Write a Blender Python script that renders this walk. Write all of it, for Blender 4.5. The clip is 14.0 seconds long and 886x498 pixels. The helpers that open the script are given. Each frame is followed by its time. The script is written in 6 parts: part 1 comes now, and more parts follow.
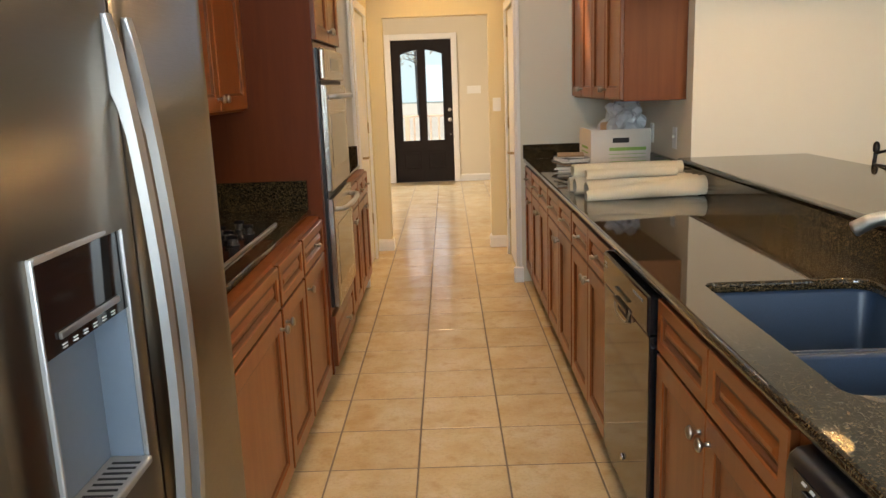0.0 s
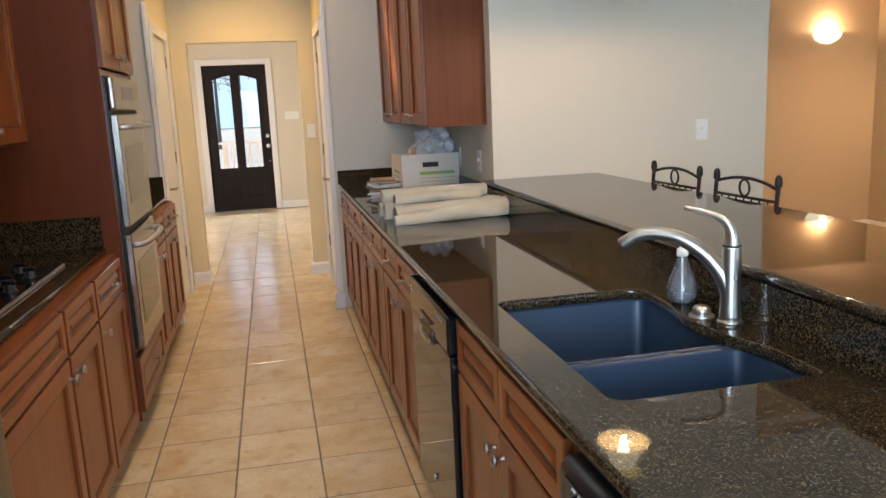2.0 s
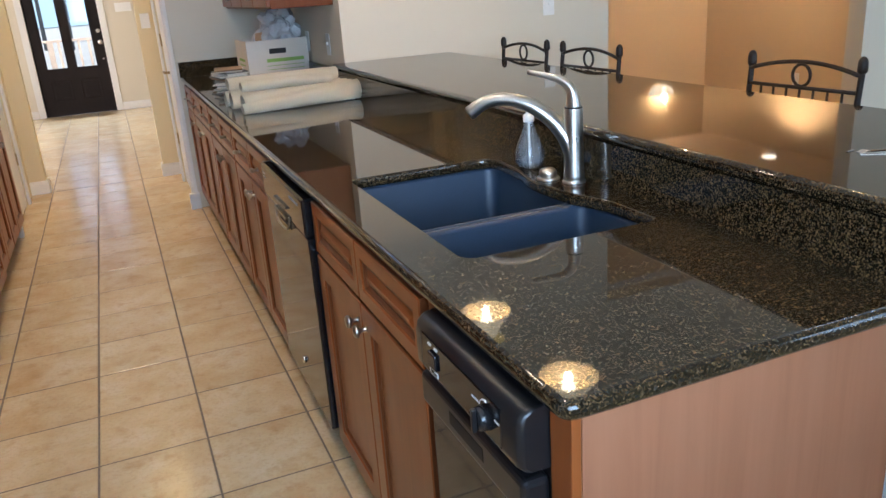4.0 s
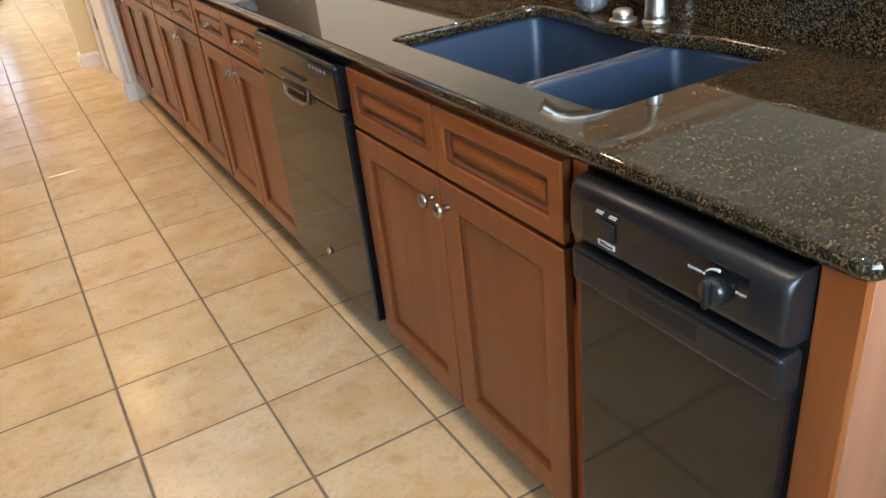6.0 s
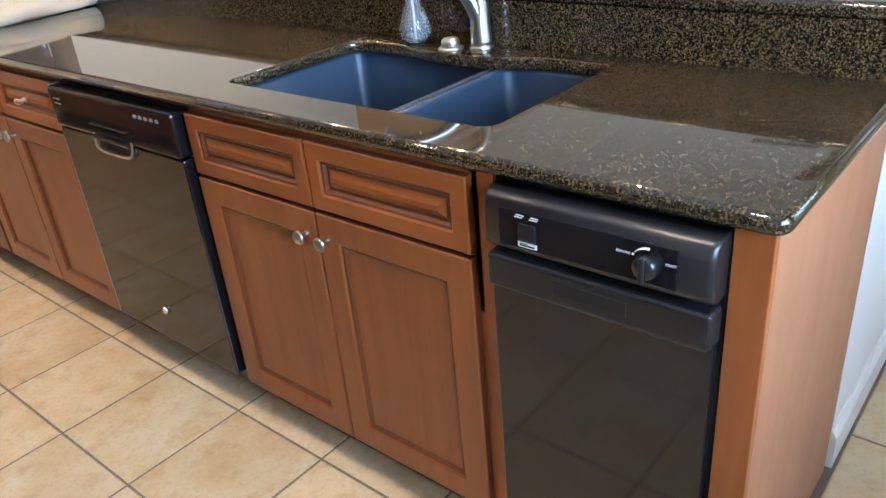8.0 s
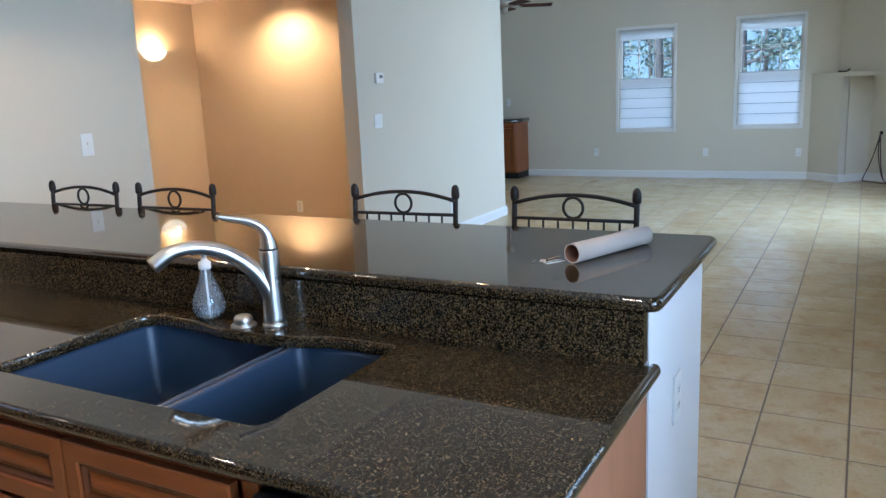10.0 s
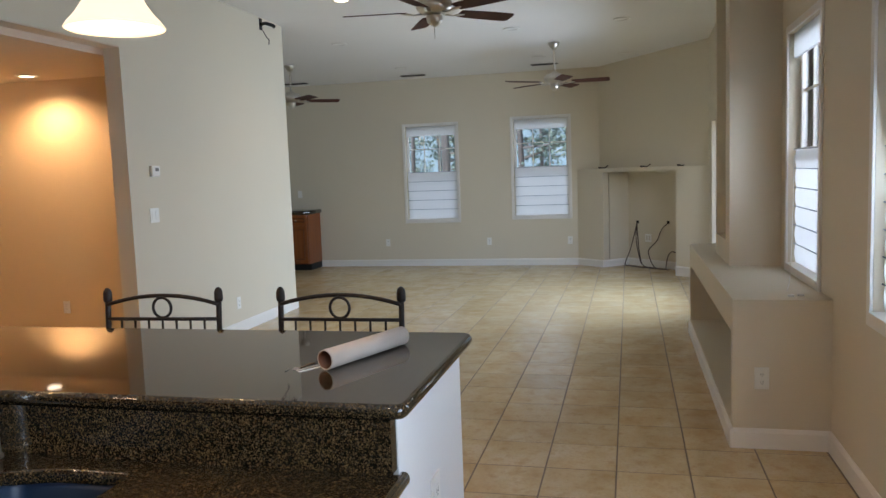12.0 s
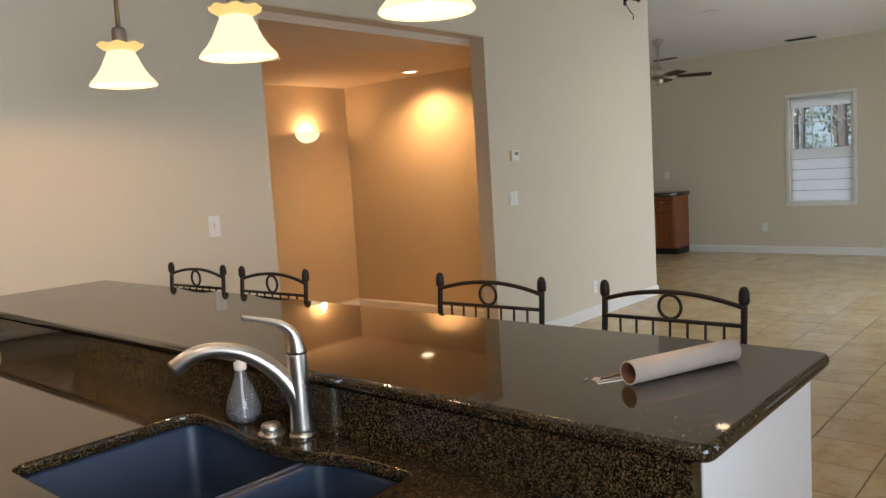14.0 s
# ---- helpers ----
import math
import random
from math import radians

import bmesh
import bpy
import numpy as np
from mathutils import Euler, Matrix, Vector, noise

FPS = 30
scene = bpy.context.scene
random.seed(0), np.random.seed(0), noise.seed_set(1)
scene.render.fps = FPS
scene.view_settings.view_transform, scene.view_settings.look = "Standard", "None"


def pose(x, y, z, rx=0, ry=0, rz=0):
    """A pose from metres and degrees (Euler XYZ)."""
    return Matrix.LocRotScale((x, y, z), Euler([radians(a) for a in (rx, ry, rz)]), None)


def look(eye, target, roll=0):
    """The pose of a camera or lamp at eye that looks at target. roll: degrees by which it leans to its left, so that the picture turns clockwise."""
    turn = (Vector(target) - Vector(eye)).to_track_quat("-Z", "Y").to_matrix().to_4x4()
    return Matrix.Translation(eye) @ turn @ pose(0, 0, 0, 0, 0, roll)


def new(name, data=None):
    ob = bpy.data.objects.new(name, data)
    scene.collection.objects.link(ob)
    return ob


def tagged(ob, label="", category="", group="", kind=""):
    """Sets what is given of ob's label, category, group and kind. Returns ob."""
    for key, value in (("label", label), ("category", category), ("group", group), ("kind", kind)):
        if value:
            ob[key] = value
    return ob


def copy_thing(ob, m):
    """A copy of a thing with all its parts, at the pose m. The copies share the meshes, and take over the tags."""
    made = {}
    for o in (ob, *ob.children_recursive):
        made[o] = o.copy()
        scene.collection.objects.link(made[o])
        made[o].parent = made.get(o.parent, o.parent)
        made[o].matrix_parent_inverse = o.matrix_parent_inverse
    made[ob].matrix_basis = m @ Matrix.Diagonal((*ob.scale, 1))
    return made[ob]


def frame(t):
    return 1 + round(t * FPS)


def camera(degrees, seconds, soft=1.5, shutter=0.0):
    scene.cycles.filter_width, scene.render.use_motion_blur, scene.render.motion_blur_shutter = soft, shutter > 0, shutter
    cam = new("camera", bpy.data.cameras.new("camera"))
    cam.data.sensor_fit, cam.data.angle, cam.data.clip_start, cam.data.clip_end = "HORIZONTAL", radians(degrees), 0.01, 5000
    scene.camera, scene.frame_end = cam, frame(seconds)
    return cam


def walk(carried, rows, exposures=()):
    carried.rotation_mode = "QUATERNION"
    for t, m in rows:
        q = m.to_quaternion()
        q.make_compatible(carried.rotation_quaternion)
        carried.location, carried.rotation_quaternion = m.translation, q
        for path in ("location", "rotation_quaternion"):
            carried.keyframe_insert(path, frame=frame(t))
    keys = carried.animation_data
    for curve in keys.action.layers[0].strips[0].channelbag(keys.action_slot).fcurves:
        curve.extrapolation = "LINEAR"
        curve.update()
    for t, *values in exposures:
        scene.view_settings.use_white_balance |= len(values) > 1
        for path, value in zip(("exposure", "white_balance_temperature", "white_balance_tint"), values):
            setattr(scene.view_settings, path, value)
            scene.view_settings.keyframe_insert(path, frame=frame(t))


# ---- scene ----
cam = camera(59.8, 14.0)
PATH = [
    (0, (-0.189, 1.751, 1.451), (-0.21, 3.707, 1.037), -2.1),
    (0.5, (-0.195, 1.732, 1.467), (-0.187, 3.696, 1.09), -1.3),
    (1, (-0.149, 1.716, 1.476), (-0.091, 3.686, 1.13), -1.7),
    (1.5, (-0.111, 1.726, 1.469), (0.118, 3.682, 1.124), -2.2),
    (2, (-0.095, 1.741, 1.464), (0.317, 3.662, 1.091), -2.6),
    (2.5, (-0.082, 1.732, 1.459), (0.467, 3.609, 1.04), -3.2),
    (3, (-0.07, 1.722, 1.448), (0.573, 3.554, 0.967), -3.5),
    (3.5, (-0.071, 1.725, 1.43), (0.619, 3.517, 0.871), -3.8),
    (4, (-0.07, 1.725, 1.41), (0.634, 3.479, 0.757), -4.0),
    (4.2, (-0.072, 1.732, 1.39), (0.629, 3.474, 0.701), -4.2),
    (6.3, (-0.39, 2.131, 1.334), (0.472, 3.645, 0.352), -7.8),
    (6.5, (-0.444, 2.167, 1.339), (0.497, 3.635, 0.358), -7.7),
    (7, (-0.564, 2.208, 1.349), (0.552, 3.546, 0.365), -6.8),
    (7.2, (-0.592, 2.215, 1.349), (0.57, 3.505, 0.356), -6.1),
    (9.3, (-0.434, 2.146, 1.375), (1.145, 3.182, 0.716), -3.9),
    (9.5, (-0.443, 2.14, 1.415), (1.178, 3.148, 0.818), -3.0),
    (10, (-0.429, 2.115, 1.455), (1.287, 3.057, 1.049), -2.6),
    (10.5, (-0.415, 2.079, 1.483), (1.39, 2.891, 1.197), -2.1),
    (11, (-0.376, 2.056, 1.481), (1.501, 2.704, 1.25), -1.6),
    (11.5, (-0.373, 2.034, 1.483), (1.546, 2.56, 1.273), -1.6),
    (12, (-0.357, 2.02, 1.484), (1.577, 2.491, 1.283), -2.1),
    (12.5, (-0.324, 2.0, 1.486), (1.596, 2.522, 1.286), -3.1),
    (13, (-0.257, 1.971, 1.49), (1.565, 2.773, 1.288), -3.2),
    (13.5, (-0.17, 1.967, 1.484), (1.492, 3.061, 1.285), -3.3),
    (13.6, (-0.174, 1.971, 1.48), (1.463, 3.103, 1.282), -3.3),
    (14, (-0.089, 1.994, 1.481), (1.411, 3.302, 1.278), -3.5),
]
EXPOSURES = [
    (0.0, 1.07, 7200, 15), (1.0, 1.07, 6900, 16), (2.0, 1.06, 6000, 16), (4.0, 1.13, 5600, 15), (5.2, 1.45, 6200, 14), (6.5, 1.80, 6050, 15), (7.2, 2.05, 5850, 15),
    (9.3, 1.58, 5050, 13), (10.0, 1.14, 5250, 15), (10.5, 0.96, 5600, 17), (11.0, 0.86, 5900, 19), (12.0, 0.80, 6450, 21), (14.0, 0.75, 7200, 22),
]
walk(cam, [(t, look(eye, target, roll)) for t, eye, target, roll in PATH], EXPOSURES)

# ---- light ----
world = bpy.data.worlds.new("world")
scene.world = world
world.use_nodes = True
wn = world.node_tree
sky = wn.nodes.new("ShaderNodeTexSky")
sky.sky_type, sky.sun_disc = "NISHITA", False
sky.sun_elevation, sky.sun_rotation = radians(43), radians(299)
wn.links.new(sky.outputs[0], wn.nodes["Background"].inputs[0])
wn.nodes["Background"].inputs[1].default_value = 0.15

sun_data = bpy.data.lights.new("sun", "SUN")
sun_data.energy, sun_data.angle, sun_data.color = 4.5, radians(4), (1.0, 0.95, 0.88)
sun_lamp = new("sun", sun_data)
sun_lamp.matrix_world = look((-40, 22, 42), (0, 0, 0))


def area_lamp(name, m, sx, sy, energy, color):
    d = bpy.data.lights.new(name, "AREA")
    d.shape, d.size, d.size_y, d.energy, d.color = "RECTANGLE", sx, sy, energy, color
    d.spread = radians(130)
    ob = new(name, d)
    ob.matrix_world = m
    return ob


def point_lamp(name, place, energy, color, radius=0.04):
    d = bpy.data.lights.new(name, "POINT")
    d.energy, d.color, d.shadow_soft_size = energy, color, radius
    ob = new(name, d)
    ob.location = place
    return ob


def spot_lamp(name, place, energy, color, degrees, blend=0.6):
    d = bpy.data.lights.new(name, "SPOT")
    d.energy, d.color, d.shadow_soft_size, d.spot_size, d.spot_blend = energy, color, 0.11, radians(degrees), blend
    ob = new(name, d)
    ob.location = place
    return ob


WARM = (1.0, 0.73, 0.45)
DAY = (0.62, 0.83, 1.0)
# daylight in the window openings that stand beside and behind the walk
area_lamp("daylight_east", look((8.2, 1.00, 1.25), (8.2, 3.0, 0.9)), 1.8, 1.45, 45, DAY)
area_lamp("daylight_nook", look((2.69, 0.99, 1.45), (2.69, 3.0, 1.2)), 0.85, 1.2, 8.5, DAY)
area_lamp("daylight_kitchen", look((-0.2, 0.99, 1.55), (-0.2, 3.0, 2.0)), 1.5, 1.1, 27, DAY)
# added fill from an unseen side opening, to brighten the foyer walls
area_lamp("foyer_fill", look((-2.92, 11.4, 1.5), (-1, 11.4, 1.2)), 1.2, 1.4, 34, (1.0, 0.90, 0.78))
# added lamps outdoors, out of view, that boost sky light on door and windows
area_lamp("sky_fill_porch", look((-0.545, 15.3, 2.9), (-0.545, 12.4, 0.3)), 2.4, 0.9, 130, (0.78, 0.90, 1.0))

for y_ in (5.02, 3.31):
    area_lamp("sky_fill_window", look((12.7, y_, 3.3), (11.45, y_, 1.35)), 1.6, 1.4, 20, (0.72, 0.88, 1.0))
area_lamp("sky_fill_window", look((3.75, -0.5, 2.9), (4.85, 1.1, 1.5)), 1.6, 1.4, 45, (0.72, 0.88, 1.0))

# ---- materials ----
MATS = {}


def nodes_of(name, rough=0.5, metal=0.0, spec=0.5):
    m = bpy.data.materials.new(name)
    m.use_nodes = True
    nt = m.node_tree
    b = nt.nodes["Principled BSDF"]
    b.inputs["Roughness"].default_value = rough
    b.inputs["Metallic"].default_value = metal
    b.inputs["Specular IOR Level"].default_value = spec
    MATS[name] = m
    return m, nt, b


def coords(nt, scale=(1, 1, 1), kind="Object"):
    tc = nt.nodes.new("ShaderNodeTexCoord")
    mp = nt.nodes.new("ShaderNodeMapping")
    mp.inputs["Scale"].default_value = scale
    nt.links.new(tc.outputs[kind], mp.inputs[0])
    return mp.outputs[0]


def world_coords(nt, scale=(1, 1, 1)):
    g = nt.nodes.new("ShaderNodeNewGeometry")
    mp = nt.nodes.new("ShaderNodeMapping")
    mp.inputs["Scale"].default_value = scale
    nt.links.new(g.outputs["Position"], mp.inputs[0])
    return mp.outputs[0]


def tex_noise(nt, vec, scale, detail=4, rough=0.55, dist=0.0):
    n = nt.nodes.new("ShaderNodeTexNoise")
    n.inputs["Scale"].default_value, n.inputs["Detail"].default_value = scale, detail
    n.inputs["Roughness"].default_value, n.inputs["Distortion"].default_value = rough, dist
    nt.links.new(vec, n.inputs["Vector"])
    return n.outputs["Fac"]


def ramp(nt, fac, stops):
    r = nt.nodes.new("ShaderNodeValToRGB")
    els = r.color_ramp.elements
    while len(els) < len(stops):
        els.new(0.5)
    for e, (p, c) in zip(els, stops):
        e.position, e.color = p, (*c, 1)
    nt.links.new(fac, r.inputs[0])
    return r.outputs[0]


def mix(nt, a, b, fac, mode="MIX"):
    n = nt.nodes.new("ShaderNodeMix")
    n.data_type, n.blend_type = "RGBA", mode
    for v, i in ((fac, 0), (a, 6), (b, 7)):
        if isinstance(v, (int, float)):
            n.inputs[i].default_value = v
        elif isinstance(v, tuple):
            n.inputs[i].default_value = (*v, 1)
        else:
            nt.links.new(v, n.inputs[i])
    return n.outputs[2]


def bump(nt, b, height, strength=0.1, dist=0.002):
    n = nt.nodes.new("ShaderNodeBump")
    n.inputs["Strength"].default_value, n.inputs["Distance"].default_value = strength, dist
    nt.links.new(height, n.inputs["Height"])
    nt.links.new(n.outputs[0], b.inputs["Normal"])


def rough_from(nt, b, fac, lo, hi):
    mr = nt.nodes.new("ShaderNodeMapRange")
    mr.inputs["To Min"].default_value, mr.inputs["To Max"].default_value = lo, hi
    nt.links.new(fac, mr.inputs[0])
    nt.links.new(mr.outputs[0], b.inputs["Roughness"])


def paint(name, color, rough=0.6, bumpy=0.12):
    m, nt, b = nodes_of(name, rough, 0, 0.3)
    v = world_coords(nt)
    big = tex_noise(nt, v, 0.7, 3)
    fine = tex_noise(nt, v, 160, 3)
    dark = tuple(c * 0.93 for c in color)
    nt.links.new(mix(nt, dark, color, big), b.inputs["Base Color"])
    bump(nt, b, fine, bumpy, 0.001)
    return m


def plain(name, color, rough=0.5, metal=0.0, spec=0.5, var=0.12, scale=40):
    m, nt, b = nodes_of(name, rough, metal, spec)
    v = coords(nt)
    f = tex_noise(nt, v, scale, 4)
    nt.links.new(mix(nt, tuple(c * (1 - var) for c in color), tuple(min(1, c * (1 + var)) for c in color), f), b.inputs["Base Color"])
    rough_from(nt, b, tex_noise(nt, v, scale * 0.3, 2), max(0.03, rough - 0.06), rough + 0.06)
    return m


def wood(name, c1, c2, c3, axis, rough=0.32):
    """Stained cherry; axis: the direction of the grain."""
    m, nt, b = nodes_of(name, rough, 0, 0.2 if "panel" in name or "dark" in name or "blade" in name else 0.45)
    sc = [26.0, 26.0, 26.0]
    sc["xyz".index(axis)] = 1.6
    g = nt.nodes.new("ShaderNodeNewGeometry")
    oi = nt.nodes.new("ShaderNodeObjectInfo")
    add = nt.nodes.new("ShaderNodeVectorMath")
    add.operation = "MULTIPLY_ADD"
    comb = nt.nodes.new("ShaderNodeCombineXYZ")
    for i in range(3):
        nt.links.new(oi.outputs["Random"], comb.inputs[i])
    add.inputs[1].default_value = (7, 7, 7)
    nt.links.new(comb.outputs[0], add.inputs[0])
    nt.links.new(g.outputs["Position"], add.inputs[2])
    mp = nt.nodes.new("ShaderNodeMapping")
    mp.inputs["Scale"].default_value = sc
    nt.links.new(add.outputs[0], mp.inputs[0])
    grain = tex_noise(nt, mp.outputs[0], 1.0, 6, 0.6, 0.6)
    patch = tex_noise(nt, add.outputs[0], 3.0, 3)
    col = ramp(nt, grain, [(0.14, c1), (0.5, c2), (0.9, c3)])
    col = mix(nt, col, tuple(c * 0.7 for c in c2), mix(nt, (0, 0, 0), (0.55, 0.55, 0.55), patch))
    tone = mix(nt, (0.86, 0.86, 0.86), (1.1, 1.1, 1.1), oi.outputs["Random"])
    nt.links.new(mix(nt, col, tone, 1.0, "MULTIPLY"), b.inputs["Base Color"])
    rough_from(nt, b, patch, rough - 0.06, rough + 0.08)
    bump(nt, b, grain, 0.06, 0.001)
    b.inputs["Coat Weight"].default_value = 0.10 if "cherry_v" in name or "cherry_y" in name else 0.0
    b.inputs["Coat Roughness"].default_value = 0.2
    return m


CH1, CH2, CH3 = (0.17, 0.042, 0.010), (0.26, 0.072, 0.016), (0.34, 0.108, 0.028)
wood("cherry_v", CH1, CH2, CH3, "z")
wood("cherry_y", CH1, CH2, CH3, "y")
# one wood twice: darkened for the shaded oven cabinet, lighter for wall cabinets
wood("cherry_shaded_panel", (0.085, 0.016, 0.0025), (0.12, 0.024, 0.004), (0.15, 0.034, 0.006), "z", 0.58)
wood("cherry_lit_panel", (0.11, 0.028, 0.007), (0.165, 0.045, 0.011), (0.21, 0.062, 0.017), "z", 0.42)
wood("cherry_glaze", (0.075, 0.018, 0.005), (0.125, 0.033, 0.008), (0.17, 0.050, 0.013), "z", 0.4)
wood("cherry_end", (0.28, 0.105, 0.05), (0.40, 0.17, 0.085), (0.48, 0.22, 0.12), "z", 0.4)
wood("blade_wood", (0.045, 0.012, 0.008), (0.075, 0.02, 0.012), (0.11, 0.032, 0.018), "x", 0.55)
wood("door_dark", (0.008, 0.005, 0.005), (0.014, 0.009, 0.008), (0.022, 0.014, 0.012), "z", 0.5)
# the beige wall paint with the hall's warm lamplight in its colour
paint("wall_lamplit_hall", (0.67, 0.53, 0.34))
paint("wall_beige", (0.70, 0.635, 0.505))
# wall paint yellowed to carry the passage's incandescent light
paint("wall_lamplit_passage", (0.76, 0.65, 0.41))
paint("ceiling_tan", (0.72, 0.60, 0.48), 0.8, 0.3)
paint("ceiling_white", (0.86, 0.85, 0.82), 0.8, 0.3)
paint("trim_white", (0.82, 0.80, 0.76), 0.35, 0.02)
paint("knee_white", (0.80, 0.80, 0.79), 0.5)
plain("white_plastic", (0.82, 0.81, 0.77), 0.35, var=0.03)
plain("black_plastic", (0.012, 0.012, 0.013), 0.22, var=0.2)
# near-black that paints the shade inside slots, gaps and toe kicks
plain("shadow_black", (0.004, 0.004, 0.004), 0.6)
plain("black_gloss", (0.007, 0.007, 0.008), 0.05, var=0.2)
plain("black_satin", (0.010, 0.010, 0.011), 0.30, var=0.2)
plain("iron", (0.020, 0.016, 0.014), 0.42, 0.6, var=0.4, scale=90)
plain("nickel", (0.62, 0.59, 0.54), 0.30, 1.0, var=0.05)
plain("chrome", (0.80, 0.80, 0.80), 0.09, 1.0, var=0.03)
plain("pewter", (0.42, 0.38, 0.33), 0.30, 1.0, var=0.15)
plain("satin_steel", (0.42, 0.41, 0.40), 0.40, 0.8, var=0.04)
plain("brass", (0.40, 0.30, 0.16), 0.3, 1.0, var=0.15)
# black sink stone; the blue is reflected daylight mixed into its colour
plain("composite", (0.021, 0.040, 0.074), 0.42, var=0.5, scale=500)
plain("cardboard", (0.30, 0.20, 0.12), 0.85, var=0.1)
plain("paper_cream", (0.78, 0.72, 0.58), 0.8, var=0.05, scale=9)
plain("paper_white", (0.78, 0.77, 0.73), 0.8, var=0.04, scale=12)
plain("kraft_pale", (0.46, 0.39, 0.33), 0.8, var=0.06, scale=15)
plain("kraft_white", (0.66, 0.60, 0.52), 0.8, var=0.06, scale=15)
plain("ink_green", (0.25, 0.42, 0.10), 0.8)
plain("ink_grey", (0.20, 0.20, 0.19), 0.8)
plain("mark_white", (0.75, 0.75, 0.74), 0.5, var=0.03)
plain("blue_grey", (0.17, 0.21, 0.26), 0.35, 0.2, var=0.05)
plain("bronze_cable", (0.06, 0.035, 0.03), 0.5)
plain("grout", (0.18, 0.135, 0.092), 0.9, var=0.3, scale=30)
plain("concrete", (0.62, 0.60, 0.57), 0.9, scale=6)
plain("deck_wood", (0.60, 0.44, 0.31), 0.7, scale=14)
plain("bark", (0.10, 0.105, 0.11), 0.9, var=0.4, scale=12)
plain("leaf", (0.10, 0.16, 0.14), 0.7, var=0.5, scale=3)
plain("leaf_dry", (0.34, 0.32, 0.25), 0.8, var=0.4, scale=3)
# the blue haze of distance is mixed into this woods colour
plain("far_woods_hazed", (0.15, 0.24, 0.30), 0.9, var=0.55, scale=0.9)


def steel(name, color, rough, axis):
    m, nt, b = nodes_of(name, rough, 1.0)
    sc = [900.0, 900.0, 900.0]
    sc["xyz".index(axis)] = 6.0
    g = tex_noise(nt, world_coords(nt, sc), 1.0, 2)
    big = tex_noise(nt, world_coords(nt), 2.5, 3)
    nt.links.new(mix(nt, tuple(c * 0.93 for c in color), color, big), b.inputs["Base Color"])
    rough_from(nt, b, g, rough - 0.05, rough + 0.07)
    bump(nt, b, g, 0.03, 0.0005)
    b.inputs["Anisotropic"].default_value = 0.6


steel("steel", (0.19, 0.157, 0.120), 0.30, "y")
steel("steel_bright", (0.55, 0.54, 0.53), 0.33, "z")
steel("steel_oven", (0.50, 0.46, 0.40), 0.24, "y")
steel("steel_dark", (0.16, 0.15, 0.145), 0.20, "y")


def granite():
    """Polished black stone with gold-brown flecks in drifts and a few pale glints."""
    m, nt, b = nodes_of("granite", 0.03, 0, 0.5)
    b.inputs["IOR"].default_value = 1.55
    v = world_coords(nt)
    wob = nt.nodes.new("ShaderNodeTexNoise")
    wob.inputs["Scale"].default_value = 150
    nt.links.new(v, wob.inputs["Vector"])
    sh = nt.nodes.new("ShaderNodeVectorMath")
    sh.operation = "MULTIPLY_ADD"
    sh.inputs[1].default_value = (0.0020, 0.0020, 0.0020)
    nt.links.new(wob.outputs["Color"], sh.inputs[0])
    nt.links.new(v, sh.inputs[2])

    def cells(scale):
        vo = nt.nodes.new("ShaderNodeTexVoronoi")
        vo.inputs["Scale"].default_value = scale
        nt.links.new(sh.outputs[0], vo.inputs["Vector"])
        sep = nt.nodes.new("ShaderNodeSeparateColor")
        nt.links.new(vo.outputs["Color"], sep.inputs[0])
        return sep.outputs[0]
    fine, coarse = cells(400), cells(230)
    flecks = ramp(nt, fine, [(0.0, (0.006, 0.005, 0.003)), (0.40, (0.015, 0.0105, 0.0045)), (0.70, (0.054, 0.0345, 0.0145)), (1.0, (0.19, 0.130, 0.066))])
    body = ramp(nt, coarse, [(0.0, (0.003, 0.003, 0.003)), (0.55, (0.008, 0.0065, 0.004)), (0.85, (0.022, 0.016, 0.008)), (0.99, (0.075, 0.078, 0.072))])
    n1 = tex_noise(nt, v, 55, 5, 0.7)
    n2 = tex_noise(nt, v, 5, 3)
    col = mix(nt, body, flecks, ramp(nt, n1, [(0.32, (0.35, 0.35, 0.35)), (0.62, (1, 1, 1))]))
    col = mix(nt, col, (0.006, 0.005, 0.004), mix(nt, (0, 0, 0), (0.35, 0.35, 0.35), n2))
    nt.links.new(col, b.inputs["Base Color"])
    rough_from(nt, b, n1, 0.022, 0.05)


granite()


